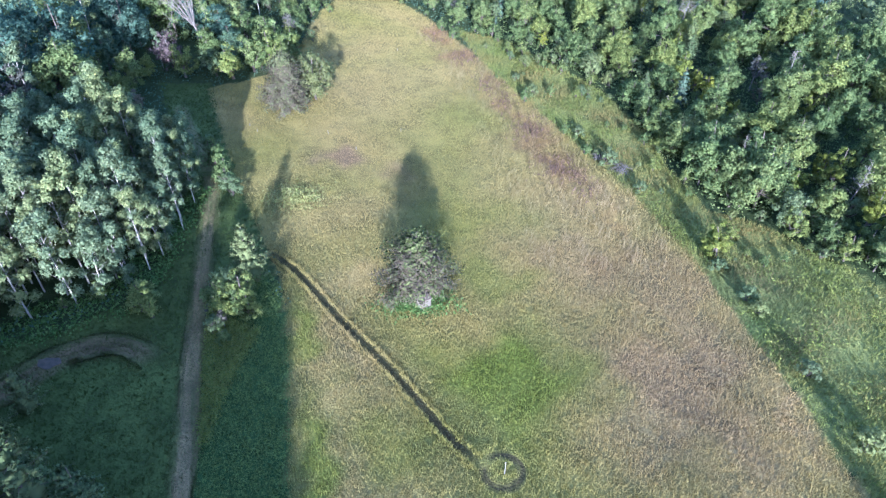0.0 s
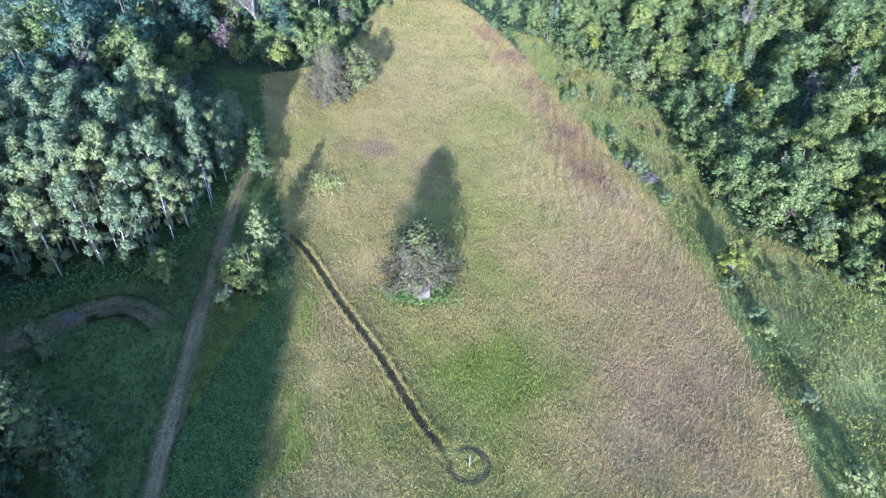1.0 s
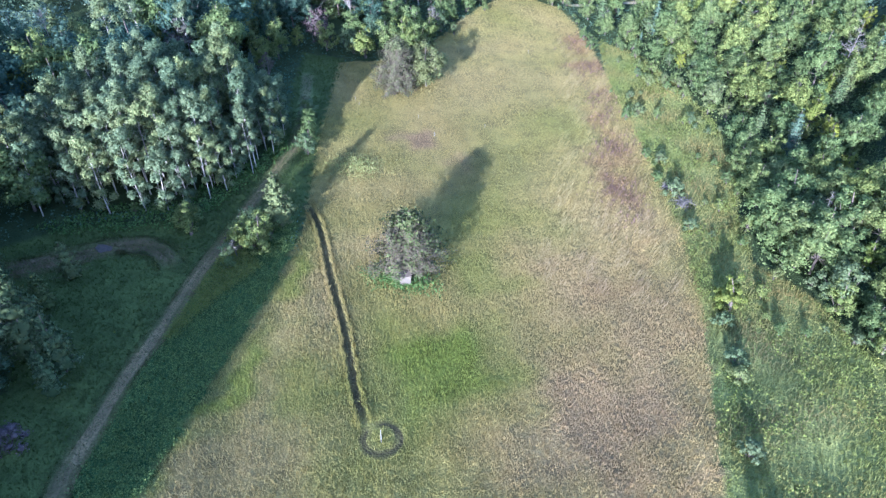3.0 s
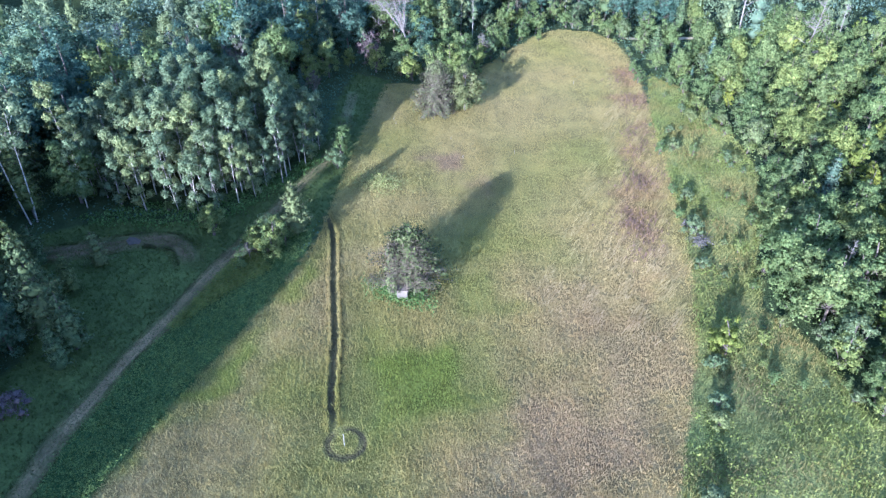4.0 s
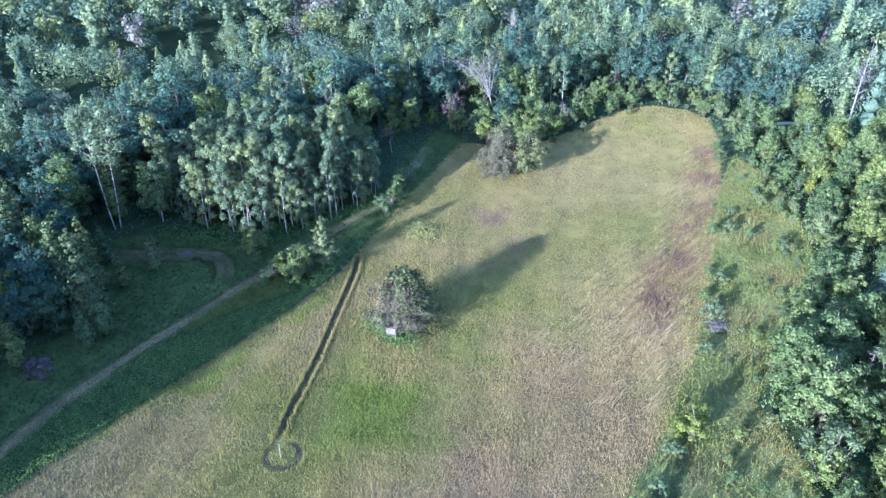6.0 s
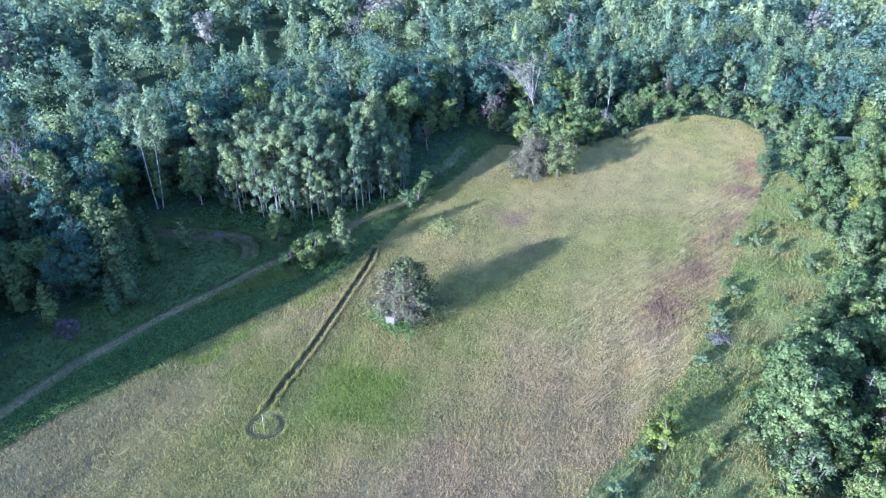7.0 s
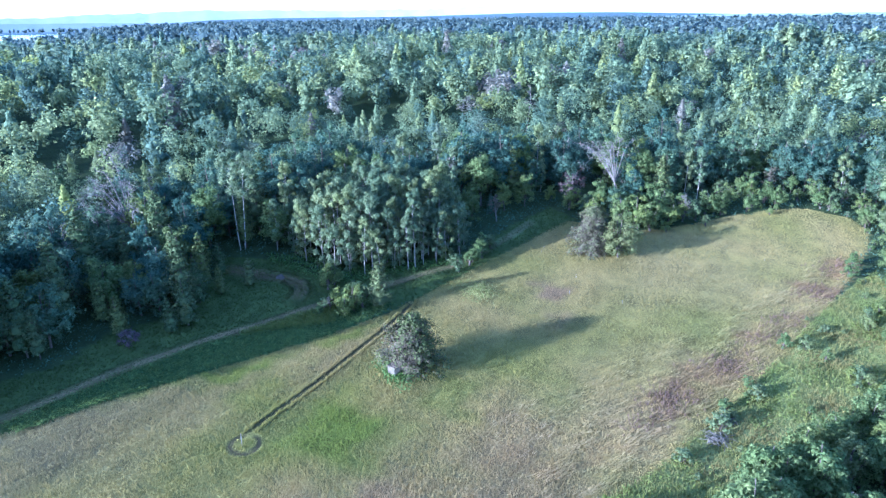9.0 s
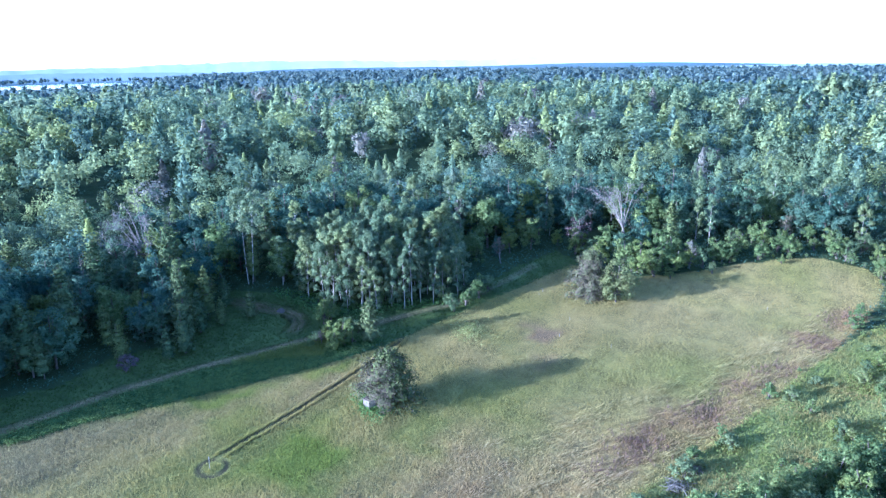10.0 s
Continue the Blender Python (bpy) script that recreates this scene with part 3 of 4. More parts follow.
ribbon("foot_trail", loop, 1.3, (.05, .045, .022), None, "mown ring of trodden grass round a marker post", .06, .34, False)


# ---- standing growth ----
def on_way(x, y, more=0.0):
    x, y = np.asarray(x), np.asarray(y)
    ring = np.abs(np.hypot(x - LOOP_AT[0], y - LOOP_AT[1]) - LOOP_R) < .43 + .07 * np.sin(np.arctan2(y - LOOP_AT[1], x - LOOP_AT[0]) * 3) + more
    return ring | (off_line(TRAIL, x, y) < .5 + .1 * np.sin(x * 2.3) * np.sin(y * 1.7) + more) | (off_line(ROAD, x, y) < 1.0 + more) | (off_line(SPUR, x, y) < 1.1 + .3 * np.sin(x * 1.7) + more)


def tufts(name, x, y, tall, wide, colour, mat, label, blades=3, comb=0.0):
    k = len(x)
    z = ground_z(x, y)
    vs, cs = [], []
    for b in range(blades):
        a = rng.uniform(0, 6.28, k)
        h = tall * rng.uniform(.55, 1.2, k)
        off = rng.normal(0, .10, (k, 2))
        lean = (rng.normal(0, .22, (k, 2)) + np.stack([.5 * comb * np.ones(k), .9 * comb * np.ones(k)], 1)) * h[:, None]
        w = wide * rng.uniform(.6, 1.4, k)
        bx, by = x + off[:, 0], y + off[:, 1]
        dx, dy = np.cos(a) * w / 2, np.sin(a) * w / 2
        vs.append(np.stack([np.stack([bx - dx, by - dy, z - .03], 1), np.stack([bx + dx, by + dy, z - .03], 1), np.stack([bx + lean[:, 0] + dx * .3, by + lean[:, 1] + dy * .3, z + h], 1)], 1))
        cs.append(np.repeat(colour[:, None], 3, 1))
    v = np.concatenate(vs).reshape(-1, 3)
    ob = new(name, mesh_of(name, v, [np.arange(len(v)).reshape(-1, 3)], mat, np.concatenate(cs).reshape(-1, 3)))
    return tagged(ob, label, "grass", "", "stuff")


def scatter(poly, count):
    p = np.array(poly)
    lo, hi = p.min(0), p.max(0)
    q = rng.uniform(lo, hi, (count, 2))
    return q[inside(poly, q[:, 0], q[:, 1])].T


x, y = scatter(FIELD, 760000)
keep = ~on_way(x, y) & (y > -22) & (rng.uniform(size=len(x)) < np.clip(1.3 - y / 120, .28, 1))
x, y = x[keep], y[keep]
tufts("meadow_grass", x, y, (.32 - .12 * step(45, 85, y)) + .05 * np.sin(x * .4) * np.sin(y * .3), .055 + y * .0005, field_colour(x, y) * rng.uniform(.85, 1.15, (len(x), 1)), MAT_GRASS, "tall dry meadow grass in tan, olive and russet patches", 2, .35 * step(0, 12, x) * step(50, 75, y))
# long grass laid over by the wind on the east half, in combed drifts
x, y = scatter([(12, 58), (29, 58), (27, 74), (20, 92), (8, 122), (0, 138), (-6, 138), (4, 104)], 70000)
drift = np.sin(x * 1.15 + y * .42 + 1.5 * np.sin(y * .19)) + .8 * np.sin(x * 2.3 - y * .35 + 2 * np.sin(x * .4)) + .5 * rng.normal(size=len(x))
keep = inside(FIELD, x, y) & (drift > .55)
x, y = x[keep], y[keep]
tufts("lodged_grass", x, y, .55 + .12 * np.sin(x * .3), .075, field_colour(x, y) * np.array((1.12, 1.15, 1.34)) * rng.uniform(.8, 1.15, (len(x), 1)), MAT_GRASS, "long pale grass combed over by the wind", 1, 1.1)
# russet weeds in ragged patches
spots = [(17.5, 82, 1.8, 2.2, 230), (14.5, 94, 1.6, 2.6, 200), (20.5, 76, 1.1, 2.4, 90), (4, 124, 2.0, 2.2, 150), (11, 104, 1.2, 2.4, 110), (8.5, 112, 1.5, 2.6, 110), (-1, 136, 1.8, 2.8, 150)]
x = np.concatenate([rng.normal(cx, sx, k) for cx, cy, sx, sy, k in spots])
y = np.concatenate([rng.normal(cy, sy, k) for cx, cy, sx, sy, k in spots])
keep = inside(FIELD, x, y)
x, y = x[keep], y[keep]
tufts("russet_weeds", x, y, np.full(len(x), .5), .11, np.tile((.165, .112, .077), (len(x), 1)) * rng.uniform(.7, 1.3, (len(x), 1)), MAT_GRASS, "russet-brown weeds in ragged patches of the meadow", 3)
# rank grass standing along the mown trail, and thin growth on the track
x, y = scatter([(-24, 27), (10, 27), (10, 34), (-18, 63), (-24, 63)], 90000)
keep = on_way(x, y, .26) & ~on_way(x, y, -.02) & (np.hypot(x - LOOP_AT[0], y - LOOP_AT[1]) > LOOP_R + .7) & inside(FIELD, x, y)
x, y = x[keep], y[keep]
tufts("trailside_grass", x, y, np.full(len(x), .5), .08, field_colour(x, y) * 1.04, MAT_GRASS, "taller rank grass lining the mown foot trail")


def beside(line, count, width):
    """Random places along a way, with their distance from its middle."""
    p = np.array(line, float)
    seg = np.linalg.norm(np.diff(p, axis=0), axis=1)
    s = rng.uniform(0, seg.sum(), count)
    cum = np.concatenate([[0], np.cumsum(seg)])
    x, y = np.interp(s, cum, p[:, 0]), np.interp(s, cum, p[:, 1])
    a = rng.uniform(0, 6.28, count)
    r = rng.uniform(-width, width, count)
    return x + r * np.cos(a), y + r * np.sin(a)


def way_grass(name, line, count, half, thin, tone, label):
    x, y = beside(line, count, half + .6)
    d = off_line(line, x, y)
    keep = rng.uniform(size=count) < np.where(d < half * .65, thin, 1) * np.where(d < half * .65, 1, np.clip((d - half * .5) / (half * .5), .2, 1))
    x, y = x[keep], y[keep]
    tufts(name, x, y, np.full(len(x), .13), .13, np.tile(tone, (len(x), 1)) * rng.uniform(.7, 1.3, (len(x), 1)), MAT_GRASS, label, 2)


way_grass("track_grass", ROAD, 50000, .8, .16, (.095, .11, .042), "thin short grass between the wheel ruts")
way_grass("path_grass", SPUR, 14000, 1.7, .4, (.09, .105, .036), "thin grass creeping over the dirt path")
way_grass("trail_stubble", TRAIL, 12000, .45, .4, (.075, .078, .04), "short trodden stubble along the foot trail")
x, y = scatter(CLEARING, 60000)
keep = ~on_way(x, y) & (y > 0)
x, y = x[keep], y[keep]
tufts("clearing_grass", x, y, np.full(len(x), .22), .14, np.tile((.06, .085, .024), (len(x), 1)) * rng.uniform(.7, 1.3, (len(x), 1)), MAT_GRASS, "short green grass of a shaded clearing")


def herbs(name, x, y, tall, leaf, mat, label, per=5, spread=.22):
    s = Shape()
    z = ground_z(x, y)
    tall = np.broadcast_to(tall, x.shape)
    for _ in range(per):
        f = rng.uniform(.15, 1.0, len(x))
        p = np.stack([x + rng.normal(0, spread, len(x)), y + rng.normal(0, spread, len(x)), z + tall * f], 1)
        s.leaves(p, leaf * .85, np.tile((0, -.25, .6), (len(x), 1)) + rng.normal(0, .35, (len(x), 3)))
    ob = new(name, s.mesh(name, mat))
    return tagged(ob, label, "plants", "", "stuff")


x, y = scatter(STRIP, 34000)
keep = ~on_way(x, y, .3)
herbs("leafy_weeds", x[keep], y[keep], .7, .09, MAT_WEED, "dense dark green leafy weeds beside the track", 4)
# The lighter herb colour here stands in for sun on the taller weeds.
x, y = scatter([(-22.6, 33), (-20.6, 33), (-20.4, 41), (-19, 47), (-24.5, 49), (-25, 44)], 9000)
keep = ~on_way(x, y, .2) & (rng.uniform(size=len(x)) < .75)
herbs("pale_weeds", x[keep], y[keep], .85, .1, MAT_MEADOW, "tall weeds beside the track with sunlight put into their yellow-green", 4)
x, y = scatter(SCRUB, 230000)
keep = y > -22
x, y = x[keep], y[keep]
tone = np.array((.178, .176, .052)) + np.outer(np.sin(x * .35 + np.sin(y * .2) * 2) * np.sin(y * .31), (.02, -.01, .006)) + np.outer(step(.2, .9, np.sin(x * .16 + 2) * np.sin(y * .12 + x * .05)), (-.055, -.035, -.004))
tufts("scrub_grass", x, y, .42 + .18 * np.sin(x * .5) * np.sin(y * .4), .085, tone * rng.uniform(.75, 1.25, (len(x), 1)), MAT_GRASS, "rank yellow-green grass between meadow and woods", 2)
x, y = scatter(SCRUB, 44000)
keep = (y > 12) & (np.sin(x * .41 + 1.2 * np.sin(y * .23)) * np.sin(y * .37 + x * .1) + .25 * rng.normal(size=len(x)) > .12)
x, y = x[keep], y[keep]
herbs("scrub_herbs", x, y, .75, .12, MAT_MEADOW, "yellow-green herbs and ferns in clumps by the wood's edge", 6, .3)


# ---- single trees and things of the meadow ----
MAT_FIR = leaf_material("fir_needle", [(.046, .063, .023), (.07, .088, .032), (.104, .12, .047)], 0.2, False)
MAT_TWIG = plain_material("brown_grey_twigs", (0.038, 0.03, 0.018), (0.075, 0.06, 0.035), 2)


def overgrown_conifer(name, x, y, h, wide, dead_share, label, profile=2.2, leaf_mat=None, count=5200, bare=None):
    """A conifer whose weather side has died back to grey twigs."""
    ob = thing(name, x, y, float(ground_z(x, y)), label, "tree")
    t, c, d = Shape(), Shape(), Shape()
    p = bent(h, (.2, .1), .1)
    t.tube(p, np.linspace(.24, .03, len(p)), 7)
    whorls = 14
    pts, al, tw, ta = [], [], [], []
    per = count * 2 // (whorls * 10)
    for i in range(whorls):
        f = .04 + .94 * i / whorls
        reach = wide * max(.06, 1 - f ** profile) ** .62
        for b in range(10):
            a = b * .628 + i * .41 + rng.uniform(-.2, .2)
            way = np.array([math.cos(a), math.sin(a), 0])
            ln = reach * rng.uniform(.42, 1.25)
            if bare and f < .3 and math.cos(a - bare) > .82:
                ln *= .45
            base, tip = np.array([0, 0, f * h * .97]), np.array([0, 0, f * h * .97]) + way * ln + (0, 0, ln * rng.uniform(-.16, .12))
            limb(t, base, tip, .05, .1, 3)
            died = math.sin(a) < dead_share and f < .78
            m = per if not died else int(per * .55)
            k = rng.uniform(.3, 1.08, m) ** .7
            pts.append(base + (tip - base) * k[:, None] + rng.normal(0, .3, (m, 3)))
            al.append(np.tile(way * .9 + (0, 0, .35), (m, 1)))
            m = int(per * 1.0) if died else per // 6
            k = rng.uniform(.35, 1.06, m) ** .7
            tw.append(base + (tip - base) * k[:, None] + rng.normal(0, .3, (m, 3)))
            ta.append(np.tile(way + (0, 0, .1), (m, 1)) + rng.normal(0, .5, (m, 3)))
            if died:
                for _ in range(4):
                    q = base + (tip - base) * rng.uniform(.4, 1.0)
                    limb(d, q, q + rng.normal(0, .4, 3) + way * .3, .025, .03, 3)
    pts.append(np.array([0, 0, h]) + rng.normal(0, .25, (30, 3))), al.append(np.tile((0, 0, 1.0), (30, 1)))
    pts, tw = np.concatenate(pts), np.concatenate(tw)
    c.leaves(pts, .19, unit(pts * (1, 1, 0) + rng.normal(0, .5, pts.shape)) + (0, 0, .3), .42, np.concatenate(al))
    tw = np.concatenate([tw, tw + rng.normal(0, .22, tw.shape)])
    d.leaves(tw, .26, unit(tw * (1, 1, 0) + rng.normal(0, .6, tw.shape)) + (0, 0, .2), .085, np.concatenate(ta + ta))
    for i in range(6):
        f = .08 + i * .13
        c.core((0, 0, f * h + .3), wide * max(.06, 1 - f ** profile) ** .62 * .3, .7, .3)
    part("trunk", t.mesh("trunk", MAT_BARK), ob)
    part("crown", c.mesh("crown", leaf_mat or MAT_FIR), ob, "dark green needle sprays")
    tagged(part("dead_wood", d.mesh("dead_wood", MAT_TWIG), ob, "grey bare twigs"), kind="stuff")
    return ob


overgrown_conifer("lone_fir", -2.9, 54.5, 8.5, 4.7, .0, "lone spreading fir half died back to grey twigs in meadow", bare=-1.27)
overgrown_conifer("old_spruce", -26.4, 100.0, 9.9, 4.8, .2, "old half-dead spruce with grey-brown twigs at meadow's edge", 1.6, leaf_material("faded_needle", [(.068, .08, .036), (.095, .108, .048), (.122, .13, .062)], 0.25, False))


def own_tree(kind, data, names, x, y, label, category, turn=0.0):
    ob = thing(kind, x, y, float(ground_z(x, y)), label, category, turn=turn)
    for n_, me in zip(names, data):
        for one in me if isinstance(me, list) else [me]:
            part(n_, one, ob)
    return ob


own_tree("apple_tree", broad_meshes(8.6, 4.2, .06, 4600, .15, 70, leaf_material("apple_leaf", [(.13, .145, .055), (.165, .178, .07), (.2, .205, .09)])), ("trunk", "crown"), -22.2, 103.2, "yellow-green wild apple tree leaning on an old spruce", "tree")
own_tree("rusty_tree", broad_meshes(7.6, 3.2, .1, 2000, .12, 50, MAT_RUST, MAT_DEAD), ("trunk", "crown"), -49, 110.3, "rust-pink dying tree in shade of the woods", "tree")
dead = own_tree("leaning_dead_tree", arching_snag_meshes(14.5, 11, 12, (-.95, -.3)), ("trunk", "limb"), -45.5, 120.5, "big bleached dead tree leaning with long arching limbs", "dead tree")
own_tree("spreading_dead_tree", arching_snag_meshes(19.0, 8.5, 11, (.3, -.95)), ("trunk", "limb"), -54.5, 19.5, "big bleached dead tree with spreading bare limbs over pines", "dead tree")
own_tree("bright_bush", broad_meshes(4.8, 2.0, .05, 2200, .12, 40, MAT_LIME), ("trunk", "crown"), 33.6, 60.0, "bright yellow-green round bush at the scrub's edge", "bush")

# This bush shape stands in for a mauve patch on the ground.
own_tree("dead_bush", bush_meshes(2.3, 1.7, 900, .09, leaf_material("mauve_bush_twigs", [(.07, .056, .058), (.095, .076, .078), (.125, .1, .102)], .2, False), 14), ("stems", "foliage"), -24.2, 17.2, "mauve-grey bush standing in for a mauve ground patch", "bush")
# Yellow-green young needles, lightened in colour to stand in for sun on small_pine.
MAT_YOUNG = leaf_material("young_pine_needle", [(.075, .092, .038), (.105, .125, .05), (.14, .16, .066)], 0.2, False)
own_tree("young_pine", pine_meshes(7.8, 2.5, .06, 3200, .15, MAT_YOUNG, .35), ("trunk", "crown"), -22.1, 55.4, "young pale green pine beside the trail's start", "pine")
own_tree("small_pine", pine_meshes(5.0, 1.7, .05, 1600, .13, MAT_YOUNG, .4), ("trunk", "crown"), -37.3, 36.0, "small young pine standing alone in the clearing", "pine")
plant("pine_tree", -30.5, 25.4, 1.14, 10, 1, "", "tall dark pine at the shaded clearing's edge", "tall_pine")
plant("pine_tree", -26.9, 25.5, 1.08, 10, 2, "", "smaller dark pine in front of a taller one", "dark_pine")
plant("pine_tree", -25.6, 23.1, .74, 140, 2, "", "smaller dark pine in front of a taller one", "dark_pine")
for bx, by, bs, bv in ((-33.5, 27.5, .85, 0), (-36.5, 24.5, 1.0, 1), (-35.5, 31, .7, 2), (-40, 28.5, 1.0, 0), (-42.5, 31.5, .8, 2), (-27, 16, .9, 2)):
    plant("pine_tree", bx, by, bs, None, bv, "dark pines round the clearing")
for bx, by, bs, bv in ((16, 165, 1.55, 1), (30, 152, 1.2, 1), (47, 126, .95, 1), (57.5, 99.5, .8, 0), (61, 95.5, .75, 2), (52, 67, .6, 1), (43, 79, .5, 0), (-63, 22, 1.0, 1), (-108, 130, 1.2, 1)):
    plant("dead_tree", bx, by, bs, None, bv, "bare snags in the woods")
plant("birch_tree", -51.4, 35.8, 1.13, 60, 0, "", "pair of tall white birch trunks with light crown", "birch_pair")
for bx, by, bs, bk in ((-23.8, 50.5, 1.0, "alder_bush"), (-21.4, 52.2, .85, "alder_bush"), (-22.8, 47.2, .36, "purple_tree"), (-25, 53.6, .95, "alder_bush"), (-20.9, 49.2, .75, "alder_bush"), (-22.2, 49.6, .8, "alder_bush"), (-24.6, 48.2, .34, "purple_tree"), (-23.4, 52.6, 1.1, "alder_bush"), (-24.2, 51.2, 1.05, "alder_bush"), (-23.2, 48.6, .95, "alder_bush"), (-22.0, 51.0, 1.0, "alder_bush"), (-23.9, 46.4, .7, "alder_bush"), (-22.6, 45.4, .55, "alder_bush")):
    plant(bk, bx, by, bs, group="thicket by the trail")
for bx, by in ((-46, 45.5), (-43.5, 47.2), (-40, 48.6), (-37, 50.6), (-35.4, 55), (-35, 60), (-35.3, 66), (-36.5, 72)):
    plant("alder_bush", bx, by, rng.uniform(.4, .75), group="low bushes at the grove's foot")
for bx, by, bs in ((-28.8, 72.6, 1.0), (-30.5, 75.6, 1.1), (-32.5, 79, 1.15), (-34.5, 81.5, .95), (-31, 48.6, 1.15), (-32.2, 50, .9)):
    plant("alder_bush", bx, by, bs, group="bushes along the track")
for bx, by, bs in ((-33, 115, 1.5), (-30, 117, 1.4), (-31, 122.5, 1.5), (-32.5, 120, 1.7), (-30, 129, 1.35), (-35, 112.5, 1.4), (-38, 109, 1.5), (-30, 136, 1.2), (-29.5, 143, 1.2), (-28.5, 151, 1.1), (-24, 159, 1.2), (-16, 161.5, 1.2), (-9, 159, 1.2), (-2, 151, 1.1)):
    plant("alder_bush", bx, by, bs, group="bushes round the meadow's far end")
plant("purple_tree", -31, 126.5, .8)
for bx, by, bs in ((25.3, 82.6, 1.1), (28.0, 74.8, .9), (33.0, 57.6, .95), (34.3, 52.1, .9), (34.8, 50.0, 1.0), (36.0, 40.9, 1.0), (37.0, 32.3, 1.15), (16.4, 106.8, .9), (14.0, 113.5, .8), (22.1, 91.6, .95), (24.2, 85.5, .7), (35.8, 24, 1.0)):
    plant("olive_bush", bx, by, bs * 1.25, group="young bushes along the meadow's margin")


def brush_pile(x, y, r, label):
    ob = thing("brush_pile", x, y, float(ground_z(x, y)), label, "brush pile")
    for n_, m_, k in (("heap", MAT_DEAD, 60), ("brushwood", MAT_PURPLE, 80)):
        s = Shape()
        for _ in range(k):
            a, b = rng.normal(0, r * .5, 3), rng.normal(0, r * .5, 3)
            a[2], b[2] = abs(a[2]) * .4, abs(b[2]) * .5 + .15
            limb(s, a, b, .045 if n_ == "heap" else .028, .25)
        tagged(part(n_, s.mesh(n_, m_), ob), kind="stuff")
    return ob


brush_pile(26.6, 80.6, 1.5, "pile of grey dead branches in the scrub")
brush_pile(24.4, 84.6, 1.1, "low pile of grey dead branches in the scrub")


def box_bm(bm, lo, hi, bevel=0.0):
    r = bmesh.ops.create_cube(bm, size=1.0)
    for v in r["verts"]:
        v.co = [lo[i] + (v.co[i] + .5) * (hi[i] - lo[i]) for i in range(3)]
    if bevel:
        bmesh.ops.bevel(bm, geom=bm.edges[:], offset=bevel, segments=1, affect="EDGES")


def box_part(name, lo, hi, mat, parent, label="", bevel=.01):
    bm = bmesh.new()
    box_bm(bm, lo, hi, bevel)
    me = bpy.data.meshes.new(name)
    bm.to_mesh(me), bm.free()
    me.materials.append(mat)
    return part(name, me, parent, label)


MAT_WHITE = plain_material("weathered_white_board", (.072, .061, .046), (.102, .088, .068), 1.5, .7, .1)
MAT_ROOF = plain_material("grey_felt", (.11, .088, .065), (.165, .135, .1), 3)
MAT_BOARD = plain_material("grey_timber", (.2, .17, .14), (.33, .28, .23), 3)
bx, by = -2.0, 51.6
blind = thing("hunting_blind", bx, by, float(ground_z(bx, by)), "small pale-fronted weathered hunting box under a fir", "hunting blind", turn=29)
for px in (-.6, .5):
    for py in (-.6, .5):
        box_part("leg", (px, py, -.2), (px + .1, py + .1, .45), MAT_BOARD, blind)
box_part("floor_board", (-.64, -.64, .45), (.64, .64, .5), MAT_BOARD, blind)
box_part("front_panel", (-.64, -.66, .5), (.64, -.6, 1.55), MAT_WHITE, blind, "pale weathered front board")
box_part("side_panel", (-.64, -.6, .5), (-.58, .64, 1.5), MAT_BOARD, blind)
box_part("side_panel", (.58, -.6, .5), (.64, .64, 1.5), MAT_BOARD, blind)
box_part("back_panel", (-.58, .58, .5), (.58, .64, 1.5), MAT_BOARD, blind)
box_part("roof", (-.75, -.72, 1.56), (.75, .78, 1.62), MAT_ROOF, blind, "flat grey roof board")

MAT_POST = plain_material("white_plastic", (.2, .19, .165), (.3, .29, .26), 2, .5, .05)


def stake(name, x, y, h, r, label, group="", lean=(0, 0)):
    ob = thing(name, x, y, float(ground_z(x, y)), label, "post", group)
    s = Shape()
    s.tube([(0, 0, -.2), (lean[0], lean[1], h - .02), (lean[0], lean[1], h)], [r, r, r * .6], 8)
    part("pole", s.mesh("pole", MAT_POST), ob)
    s = Shape()
    s.tube([(lean[0], lean[1], h), (lean[0], lean[1], h + .05)], [r * 1.25, r * .3], 8)
    part("cap", s.mesh("cap", MAT_POST), ob)
    return ob


stake("marker_post", 5.5, 30.7, 1.7, .03, "white marker post inside the trodden ring", "", (.02, .05))
for px, py in ((-9.2, 126.7), (-18.4, 91.4), (-13.4, 86.8), (-6.7, 92.8), (7.7, 136), (-31, 92), (-29.5, 90.5)):
    stake("field_stake", px, py, .7, .022, "thin white stake standing in the meadow grass", "stakes in the meadow")

ang = np.linspace(0, 2 * np.pi, 18, endpoint=False)
rad = 0.75 * rng.uniform(.8, 1.2, 18)
fx, fy = -38.3 + rad * np.cos(ang) * 1.4, 41.4 + rad * np.sin(ang)
fv = np.concatenate([np.stack([fx, fy, ground_z(fx, fy) + .1], 1), [(-38.3, 41.4, float(ground_z(-38.3, 41.4)) + .13)]])
tagged(new("fire_pit", mesh_of("fire_pit", fv, [np.array([(i, (i + 1) % 18, 18) for i in range(18)])], MAT_ASH)), "dark burnt patch of ash on the dirt path", "fire pit")

x, y = rng.normal(-20.2, 2.0, 420), rng.normal(72.5, 1.5, 420)
herbs("flowering_weeds", x, y, .8, .13, MAT_GOLD, "patch of pale yellow flowering weeds in the meadow", 4)
x, y = rng.normal(-2.8, 1.9, 900), rng.normal(52.0, 1.1, 900)
herbs("weeds_under_fir", x, y, .75, .13, MAT_FERN, "green weeds growing round the fir's foot", 4)
x, y = scatter([(-48, 40), (-44, 48), (-37, 52), (-34, 74), (-31.5, 74), (-31.5, 54), (-33, 49), (-38, 45.5), (-44, 41)], 3600)
